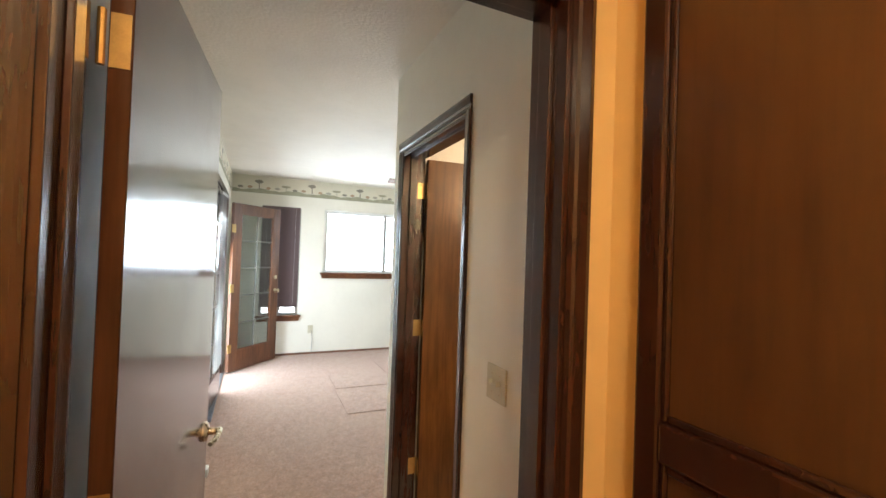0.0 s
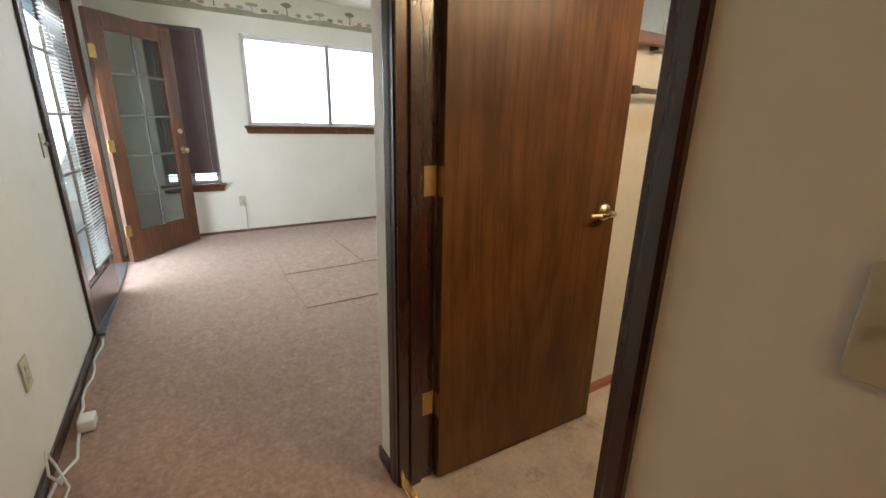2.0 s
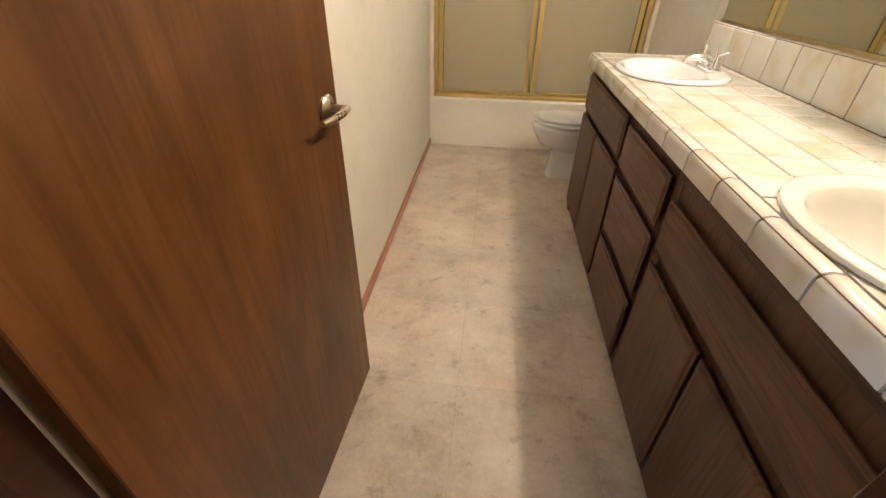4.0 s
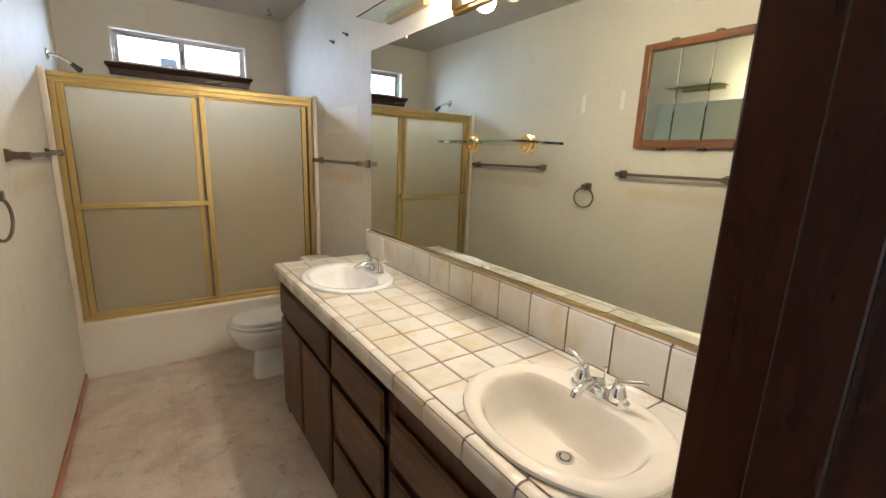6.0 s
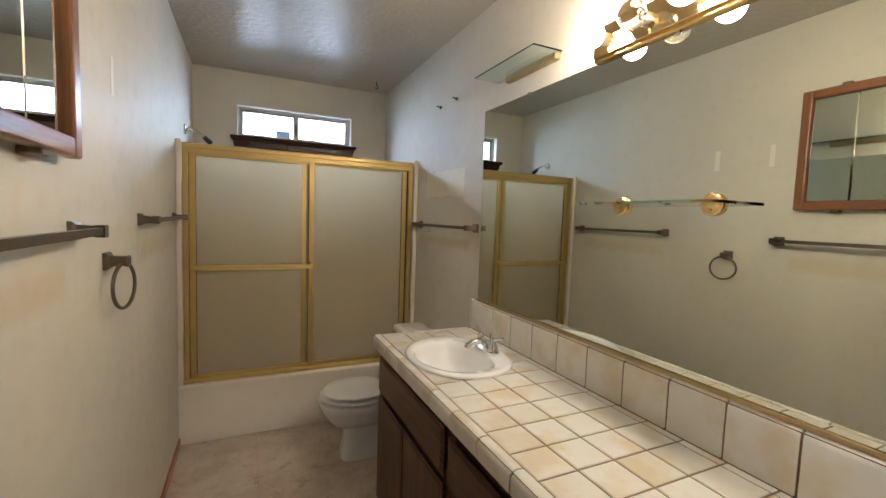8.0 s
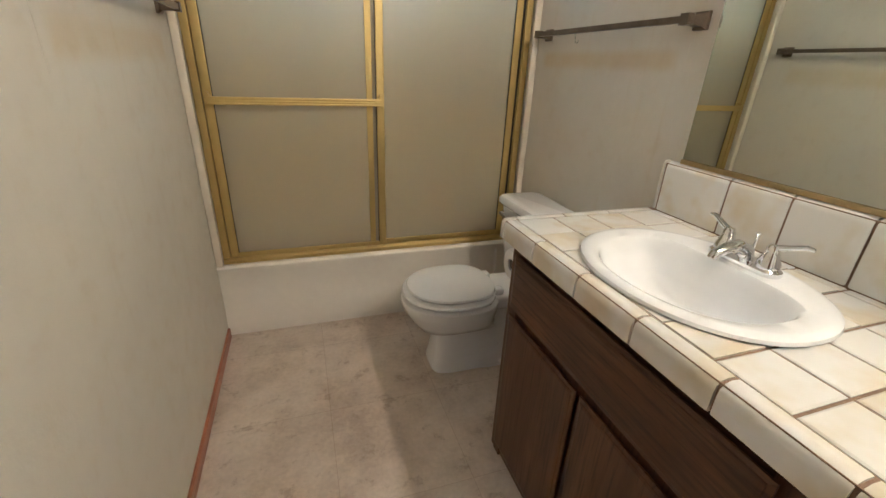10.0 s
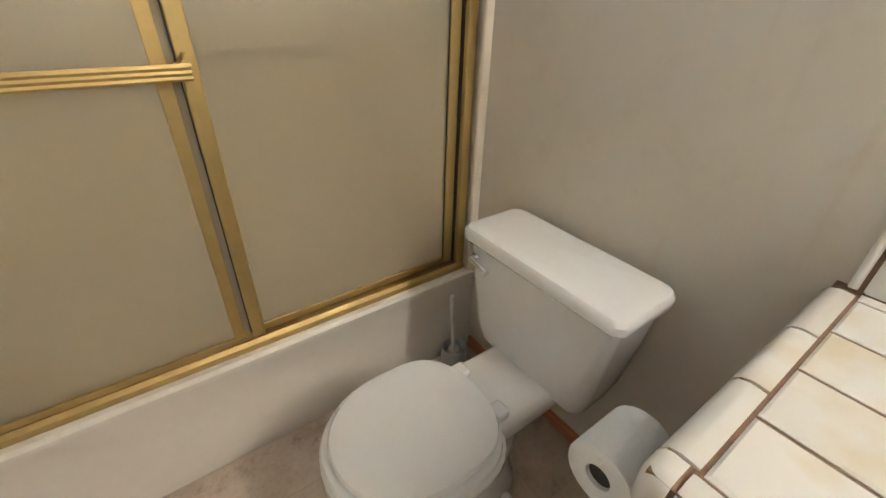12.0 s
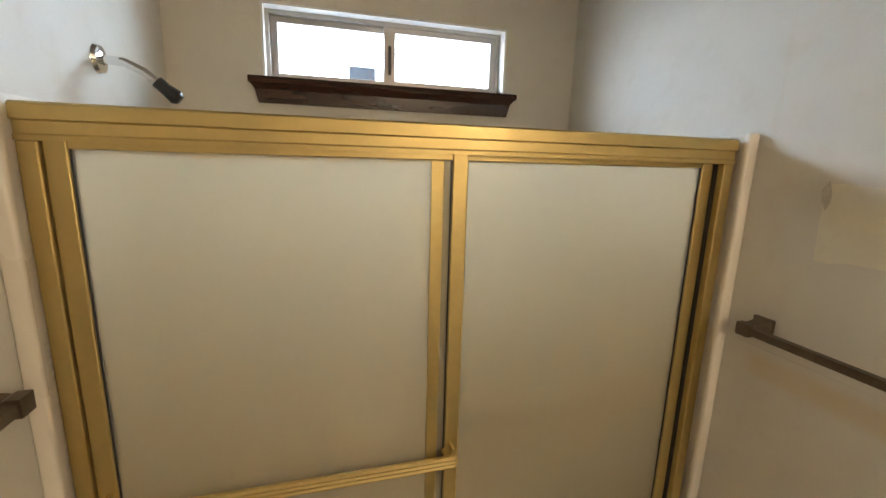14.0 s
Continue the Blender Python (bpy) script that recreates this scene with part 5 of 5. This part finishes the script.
gs = thing("glass_shelf", (1.46, 1.05, 1.52), "clear glass shelf with polished brass brackets on the mirror", "shelf")
part("plate", loft([rounded(1.395, 1.508, 0.835, 1.300, z, 0.03) for z in (1.512, 1.520)]), SHELF_GLASS, gs, "green-edged clear glass plate")
for yy in (0.905, 1.205):
    b = part("bracket", lathe([(0, 0), (0.028, 0), (0.030, 0.004), (0.030, 0.010), (0.026, 0.015), (0, 0.016)], (1.5095, yy, 1.512), (-1, 0, 0), 28), BRASS, gs, "round polished brass bracket", True)
    part("screw", lathe([(0.005, 0), (0.004, 0.003), (0, 0.004)], (1.4937, yy, 1.497), (-1, 0, 0), 10), BRASS, b)


def high_shelf(y0, y1):
    ob = thing("high_glass_shelf", (1.45, (y0 + y1) / 2, 2.12), "glass shelf on a brass rail above the mirror", "shelf", "shelves above the mirror")
    part("plate", box((1.375, y0, 2.124), (1.515, y1, 2.130), 0.0015), SHELF_GLASS, ob, "clear glass plate")
    part("rail", box((1.490, y0 + 0.012, 2.098), (1.5195, y1 - 0.09, 2.1235), 0.004), OLD_BRASS, ob, "dull brass support rail")


high_shelf(1.555, 2.015)
high_shelf(0.15, 0.605)

# vanity light
vl = thing("vanity_light", (1.5, 1.037, 2.067), "brass vanity light bar, three globe bulbs lit and one clear", "wall lamp")
part("back_plate", box((1.493, 0.716, 2.008), (1.5195, 1.358, 2.128), 0.006, 2), BRASS, vl)
part("front_strip", box((1.478, 0.728, 2.020), (1.4935, 1.346, 2.116), 0.003), plain("mirror_brass", (0.86, 0.66, 0.34), 0.06, 1.0, 0.03), vl, "mirror-polished brass face")
for i, yy in enumerate((1.290, 1.130, 0.968, 0.806)):
    s = part("socket", lathe([(0.021, 0), (0.021, 0.020), (0.017, 0.026), (0.0, 0.026)], (1.478, yy, 2.067), (-1, 0, 0), 18), FIL, vl, "", True)
    prof = [(0.013, 0.020)] + [(0.041 * math.sin(radians(a)), 0.066 - 0.041 * math.cos(radians(a))) for a in range(20, 181, 16)]
    prof[-1] = (0.0, 0.107)
    part("bulb", lathe(prof, (1.478, yy, 2.067), (-1, 0, 0), 24), BULB_GLASS if i == 1 else LIT, s, "clear dead globe bulb" if i == 1 else "glowing globe bulb", True)
    if i == 1:
        part("stem", tube([(1.455, yy, 2.067), (1.43, yy, 2.067), (1.418, yy - 0.012, 2.067)], [0.006, 0.004, 0.001], 8), FIL, s)


# ---- bars, ring, cabinet and small things ----
def towel_bar(name, wall, out, y0, y1, z, label, square=True):
    ob = thing(name, (wall, (y0 + y1) / 2, z), label, "towel bar", "dark towel bars")
    k = lambda t: wall + out * t
    part("bar", prism([(k(0.052), z - 0.009), (k(0.068), z - 0.009), (k(0.068), z + 0.009), (k(0.052), z + 0.009)], y0 - 0.018, y1 + 0.018, "y"), BRONZE, ob)
    for y in (y0, y1):
        p = part("post", loft([[(k(t), y + a * r, z + b * r) for a, b in ((-1, -1), (1, -1), (1, 1), (-1, 1))] for t, r in ((0.0005, 0.024), (0.010, 0.023), (0.016, 0.016), (0.046, 0.0125), (0.052, 0.015), (0.071, 0.015))]), BRONZE, ob, "flared square post")


towel_bar("towel_bar", 0.0, 1, 0.862, 1.492, 1.390, "dark bronze square towel bar below the framed mirror")
towel_bar("towel_bar", 0.0, 1, 2.180, 2.985, 1.405, "dark bronze square towel bar near the shower")
towel_bar("towel_bar", 1.52, -1, 2.195, 3.000, 1.402, "dark bronze square towel bar over the toilet")
hk = thing("bar_hook", (1.46, 2.66, 1.35), "small clear plastic hook hanging from the towel bar", "hook")
part("hook", tube([(1.460, 2.70, 1.412), (1.452, 2.70, 1.404), (1.449, 2.70, 1.38), (1.452, 2.70, 1.362), (1.462, 2.70, 1.358), (1.466, 2.70, 1.368)], 0.0018, 8), SHELF_GLASS, hk, "", True)
rg = thing("towel_ring", (0.0, 1.752, 1.29), "dark bronze towel ring on a square plate", "towel ring")
part("plate", loft([[(t, 1.752 + a * r, 1.288 + b * r) for a, b in ((-1, -1), (1, -1), (1, 1), (-1, 1))] for t, r in ((0.0005, 0.026), (0.010, 0.025), (0.017, 0.016), (0.048, 0.014), (0.058, 0.017), (0.062, 0.012))]), BRONZE, rg)
part("ring", tube([(0.046 + 0.012 * math.sin(a), 1.752 + 0.070 * math.sin(a), 1.212 + 0.068 * math.cos(a)) for a in (k * math.tau / 40 for k in range(40))], 0.0055, 10, None, True), BRONZE, rg, "", True)

mc = thing("medicine_cabinet", (0.02, 1.135, 1.86), "three-panel mirror in a worn oak frame", "mirror cabinet")
my0, my1, mz0, mz1, fw = 0.812, 1.425, 1.556, 2.158, 0.044
part("back", box((0.0005, my0 + 0.01, mz0 + 0.01), (0.018, my1 - 0.01, mz1 - 0.01)), OAK, mc)
for lo, hi in (((my0, mz0), (my0 + fw, mz1)), ((my1 - fw, mz0), (my1, mz1)), ((my0 + fw, mz0), (my1 - fw, mz0 + fw)), ((my0 + fw, mz1 - fw), (my1 - fw, mz1))):
    part("frame", box((0.0185, lo[0], lo[1]), (0.048, hi[0], hi[1]), 0.006), OAK if hi[1] - lo[1] > 0.3 else OAK_Y, mc)
w3 = (my1 - my0 - 2 * fw) / 3
for i in range(3):
    a = my0 + fw + i * w3
    part("mirror_panel", box((0.0185, a + 0.0006, mz0 + fw), (0.030, a + w3 - 0.0006, mz1 - fw), 0.004, 1), MIRROR, mc, "bevelled mirror panel")
for yy in (my0 + 0.21, my1 - 0.17):
    for z in (mz0 - 0.004, mz1 + 0.004):
        part("clip", box((0.0005, yy - 0.018, z - 0.008), (0.040, yy + 0.018, z + 0.008), 0.003), BRONZE, mc)

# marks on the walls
# tan band about as long as each towel bar, a little below it
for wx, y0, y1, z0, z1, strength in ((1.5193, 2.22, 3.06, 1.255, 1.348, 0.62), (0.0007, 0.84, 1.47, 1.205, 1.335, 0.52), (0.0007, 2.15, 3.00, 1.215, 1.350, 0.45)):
    paint = wall_paint("tan_band_paint", *BATH_PAINT, band=((y0 + y1) / 2, (y1 - y0) / 2, (z0 + z1) / 2, (z1 - z0) / 2, strength))
    tagged(part("wall_stain", box((wx - 0.0005, y0, z0), (wx + 0.0005, y1, z1)), paint), "soft tan band on the wall below the towel bar", "wall stain", "towel stains")
rnd = random.Random(4)
rim = [(2.36 + 0.0282 * i, 1.588 + rnd.uniform(-0.006, 0.007)) for i in range(21)] + [(2.926 + rnd.uniform(-0.005, 0.004), 1.60 + 0.030 * i) for i in range(5)]
rim += [(2.925 - 0.0282 * i, 1.749 + rnd.uniform(-0.003, 0.004)) for i in range(21)]
tagged(part("paint_patch", prism(rim, 1.5182, 1.5198, "x"), PATCH), "cream bare patch with a ragged edge over the towel bar", "wall patch")
for yy, zz, w, h in ((2.925, 1.725, 0.012, 0.040), (2.62, 1.668, 0.014, 0.018), (2.74, 1.586, 0.045, 0.007), (2.56, 1.584, 0.03, 0.006), (2.80, 1.757, 0.03, 0.006), (2.55, 1.758, 0.02, 0.005)):
    ring = [(yy + w * (1 + rnd.uniform(-0.35, 0.35)) * math.cos(q * math.tau / 11), zz + h * (1 + rnd.uniform(-0.35, 0.35)) * math.sin(q * math.tau / 11) * 0.6) for q in range(11)]
    tagged(part("wall_smudge", prism(ring, 1.5172, 1.51805, "x"), FAINT if yy == 2.62 else SMUDGE), "grey glue smudge at the edge of the bare patch", "wall mark", "glue smudges")
for a, b in ((1.30, 1.325), (1.60, 1.628)):
    tagged(part("adhesive_strip", box((0.0002, a + 0.25, 1.80), (0.0016, b + 0.25, 1.92)), STRIP), "pale rubbed strip of paint on the wall", "wall mark", "rubbed strips")
for yy in (2.72, 2.49):
    an = thing("wall_anchor", (1.52, yy, 2.163), "old dark screw sticking out of the wall", "screw", "old screws")
    part("screw", lathe([(0.010, 0.0005), (0.011, 0.006), (0.004, 0.010), (0.004, 0.028), (0.007, 0.030), (0, 0.033)], (1.5195, yy, 2.163), (-1, 0, 0.2), 12), BLACK, an, "", True)
hkc = thing("ceiling_hook", (1.34, 3.64, BZ), "small dark hook screwed into the ceiling", "hook")
part("hook", tube([(1.34, 3.64, BZ - 0.0005), (1.34, 3.64, BZ - 0.025), (1.352, 3.64, BZ - 0.036), (1.352, 3.64, BZ - 0.052), (1.336, 3.64, BZ - 0.058), (1.328, 3.64, BZ - 0.046)], 0.004, 8), BLACK, hkc, "", True)

vt = thing("ceiling_vent", (1.18, 1.76, BZ), "white ceiling air vent with open louvres", "vent")
vx0, vx1, vy0, vy1 = 1.09, 1.275, 1.62, 1.88
for lo, hi in (((vx0, vy0), (vx0 + 0.03, vy1)), ((vx1 - 0.03, vy0), (vx1, vy1)), ((vx0 + 0.03, vy0), (vx1 - 0.03, vy0 + 0.03)), ((vx0 + 0.03, vy1 - 0.075), (vx1 - 0.03, vy1))):
    part("frame", box((*lo, BZ - 0.010), (*hi, BZ - 0.0005), 0.003), WHITE, vt)
# black plate added for the shade inside the open slots
part("duct_plate", box((vx0 + 0.03, vy0 + 0.03, BZ - 0.003), (vx1 - 0.03, vy1 - 0.075, BZ - 0.0005)), BLACK, vt)
ym = vy0 + 0.098
part("divider", box((vx0 + 0.03, ym - 0.006, BZ - 0.008), (vx1 - 0.03, ym + 0.006, BZ - 0.003)), WHITE, vt)
for i in range(7):
    xx = vx0 + 0.034 + i * 0.0185
    part("louvre", box((xx, ym + 0.006, BZ - 0.0065), (xx + 0.007, vy1 - 0.075, BZ - 0.003)), WHITE, vt)
for i in range(4):
    yy = vy0 + 0.033 + i * 0.017
    part("louvre", box((vx0 + 0.03, yy, BZ - 0.0065), (vx1 - 0.03, yy + 0.006, BZ - 0.003)), WHITE, vt)
part("lens", box((vx0 + 0.025, vy1 - 0.068, BZ - 0.026), (vx1 - 0.045, vy1 - 0.012, BZ - 0.010), 0.010, 3), WHITE, vt, "rounded white lens", True)
part("lever", tube([(1.17, 1.86, BZ - 0.009), (1.17, 1.862, BZ - 0.03), (1.175, 1.87, BZ - 0.04)], 0.0025, 6), WHITE, vt)


# ---- entry and bedroom things ----
def plate(name, axis, face, out, a, z, w, h, label, cat, toggles=0, sockets=0):
    p = (lambda u, k, v: (u, k, v)) if axis == "y" else (lambda u, k, v: (k, u, v))
    k = lambda t: face + out * t
    def bx(u0, u1, t0, t1, v0, v1, bev):
        A, B = p(u0, k(t0), v0), p(u1, k(t1), v1)
        return box(tuple(map(min, A, B)), tuple(map(max, A, B)), bev)
    ob = thing(name, p(a, face, z), label, cat)
    part("cover", bx(a - w / 2, a + w / 2, 0.0005, 0.007, z - h / 2, z + h / 2, 0.003), PLASTIC, ob)
    for i in range(toggles):
        u = a + (i - (toggles - 1) / 2) * 0.046
        part("toggle", bx(u - 0.0055, u + 0.0055, 0.0072, 0.024, z - 0.003, z + 0.014, 0.003), PLASTIC, ob)
        for s in (-1, 1):
            part("screw", lathe([(0.0035, 0.0072), (0.003, 0.0085), (0, 0.009)], p(u, face, z + s * 0.030), p(0, out, 0), 8), LEVER, ob)
    for i in range(sockets):
        v = z + (i - (sockets - 1) / 2) * 0.039
        part("socket", bx(a - 0.016, a + 0.016, 0.0072, 0.0095, v - 0.014, v + 0.014, 0.004), PLASTIC, ob)
        for s in (-1, 1):
            part("slot", bx(a + s * 0.006 - 0.001, a + s * 0.006 + 0.001, 0.0096, 0.0099, v - 0.004, v + 0.004, 0), BLACK, ob)
    return ob


plate("light_switch", "y", VEST, -1, 1.076, 1.088, 0.116, 0.116, "ivory double toggle light switch by the bathroom door", "switch", 2)
plate("wall_outlet", "y", -1.19, 1, -0.700, 0.400, 0.072, 0.116, "ivory wall outlet above the white cable", "outlet", 0, 2)
plate("wall_outlet", "x", -4.12, 1, -0.085, 0.36, 0.072, 0.116, "ivory wall outlet with a cord hanging from it", "outlet", 0, 2)
plate("door_switch", "y", -1.19, 1, -1.66, 1.115, 0.072, 0.116, "ivory light switch beside the glazed doors", "switch", 1)
cd = thing("outlet_cord", (-4.11, -0.07, 0.3), "grey cord hanging from the outlet to the floor", "cord")
part("cord", tube([(-4.105, -0.08, 0.345), (-4.09, -0.068, 0.33), (-4.092, -0.058, 0.22), (-4.095, -0.062, 0.10), (-4.08, -0.066, 0.006), (-4.02, -0.05, 0.004)], 0.004, 8), plain("grey_cord", (0.35, 0.33, 0.3), 0.5), cd, "", True)
cb = thing("floor_cable", (-1.0, -1.15, 0), "white cable running along the baseboard", "cable")
pts = [(-1.78 + 0.09 * i, -1.160 + 0.010 * math.sin(i * 1.7) + (0.03 if 9 < i < 13 else 0), 0.006) for i in range(20)]
part("cable", tube(pts, 0.006, 8), WHITE_PLASTIC, cb, "", True)
part("loop", tube([(-0.62, -1.15, 0.006), (-0.56, -1.14, 0.02), (-0.53, -1.155, 0.09), (-0.60, -1.168, 0.14), (-0.64, -1.165, 0.05), (-0.55, -1.12, 0.006), (-0.40, -1.13, 0.006), (-0.1, -1.14, 0.006)], 0.004, 8), WHITE_PLASTIC, cb, "", True)
jb = thing("cable_box", (-0.90, -1.115, 0), "small white plastic junction box on the carpet", "junction box")
part("case", box((-0.945, -1.142, 0.001), (-0.865, -1.085, 0.052), 0.008, 3), WHITE_PLASTIC, jb, "", True)

# loose carpet squares on the bedroom floor
for (a, b, c, d), lab in (((-2.38, -0.02, -1.64, 0.62), "loose carpet offcut lying on the carpet"), ((-2.88, 0.0, -2.40, 0.66), "loose brown carpet offcut beside another"), ((-3.55, 0.70, -2.42, 1.5), "loose carpet offcut by the far wall")):
    m = Matrix.Rotation(radians(1.5), 4, "Z")
    tagged(part("carpet_offcut", box((a, b, 0.0005), (c, d, 0.007), 0.003), CARPET), lab, "carpet piece", "carpet offcuts")

# ceiling fan in the bedroom
fn = thing("ceiling_fan", (-2.10, 1.08, RZ), "bedroom ceiling fan with thin wooden blades, at rest", "ceiling fan")
part("rod", tube([(-2.10, 1.08, RZ - 0.0005), (-2.10, 1.08, RZ - 0.16)], 0.013, 10), BRASS, fn, "", True)
part("motor", lathe([(0, 0.06), (0.09, 0.05), (0.11, 0.0), (0.09, -0.05), (0.03, -0.08), (0, -0.08)], (-2.10, 1.08, RZ - 0.20), (0, 0, 1), 24), BRASS, fn, "", True)
for i in range(4):
    m = Matrix.Translation((-2.10, 1.08, RZ - 0.225)) @ Matrix.Rotation(radians(-98 + 90 * i), 4, "Z") @ Matrix.Rotation(radians(10), 4, "X")
    part("blade", box((0.12, -0.065, -0.004), (0.64, 0.065, 0.004), 0.003, m=m), OAK, fn, "wooden blade")


# wallpaper border under the bedroom ceiling
def border(name, axis, face, out, a0, a1, label):
    ob = thing(name, ((a0 + a1) / 2, face, 2.40) if axis == "y" else (face, (a0 + a1) / 2, 2.40), label, "wallpaper border")
    p = (lambda u, t, v: (u, face + out * t, v)) if axis == "y" else (lambda u, t, v: (face + out * t, u, v))
    def sheet(pts, t, mat, name2):
        bm = bmesh.new()
        f = bm.faces.new([bm.verts.new(p(u, t, v)) for u, v in pts])
        e = bmesh.ops.extrude_face_region(bm, geom=[f])
        for v in e["geom"]:
            if isinstance(v, bmesh.types.BMVert):
                v.co += Vector(p(0, -0.0006, 0)) - Vector(p(0, 0, 0))
        return part(name2, bm, mat, ob)
    z0, z1 = 2.285, 2.525
    sheet([(a0, z0), (a1, z0), (a1, z1), (a0, z1)], 0.0012, PAPER_BORDER, "paper_strip")
    n = int((a1 - a0) / 0.05)
    hill = [(a0, z0 + 0.001)] + [(a1, z0 + 0.001)] + [(a1 - (a1 - a0) * i / n, z0 + 0.052 + 0.012 * math.sin(i * 0.7) + 0.006 * math.sin(i * 1.9)) for i in range(n + 1)]
    sheet(hill, 0.0022, SAGE, "grass_band")
    def oval(u, v, a, b, k=14):
        return [(u + a * math.cos(q * math.tau / k), v + b * math.sin(q * math.tau / k)) for q in range(k)]
    u = a0 + 0.10
    i = 0
    while u < a1 - 0.12:
        kind = i % 6
        g = z0 + 0.055
        if kind == 2:
            sheet([(u - 0.008, g), (u + 0.008, g), (u + 0.005, g + 0.09), (u - 0.005, g + 0.09)], 0.0032, DARK_INK, "printed_trunk")
            sheet([(u + (0.055 + 0.012 * math.sin(q * 5)) * math.cos(q * math.tau / 18), g + 0.105 + (0.026 + 0.006 * math.sin(q * 3)) * math.sin(q * math.tau / 18)) for q in range(18)], 0.0036, DARK_INK, "printed_crown")
        elif kind == 5:
            sheet([(u - 0.005, g), (u + 0.005, g), (u + 0.003, g + 0.055), (u - 0.003, g + 0.055)], 0.0032, SAGE, "printed_trunk")
            sheet([(u + (0.065 + 0.010 * math.sin(q * 4)) * math.cos(q * math.tau / 18), g + 0.062 + 0.017 * math.sin(q * math.tau / 18)) for q in range(18)], 0.0036, SAGE, "printed_crown")
        else:
            mat, h, w = ((DARK_INK, 0.030, 0.050), (RUST, 0.034, 0.046), None, (RUST, 0.036, 0.042), (GREY_INK, 0.032, 0.052))[kind]
            sheet(oval(u, g + 0.020 + 0.004 * (i % 3), w * 0.72, h * 0.55), 0.0032, mat, "printed_shape")
        u += 0.118
        i += 1
    return ob


border("wallpaper_border", "x", -4.12, 1, -1.18, 2.9, "cream wallpaper border printed with trees and plain shapes")
border("wallpaper_border", "y", -1.19, 1, -4.10, 0.55, "cream wallpaper border printed with trees and plain shapes")
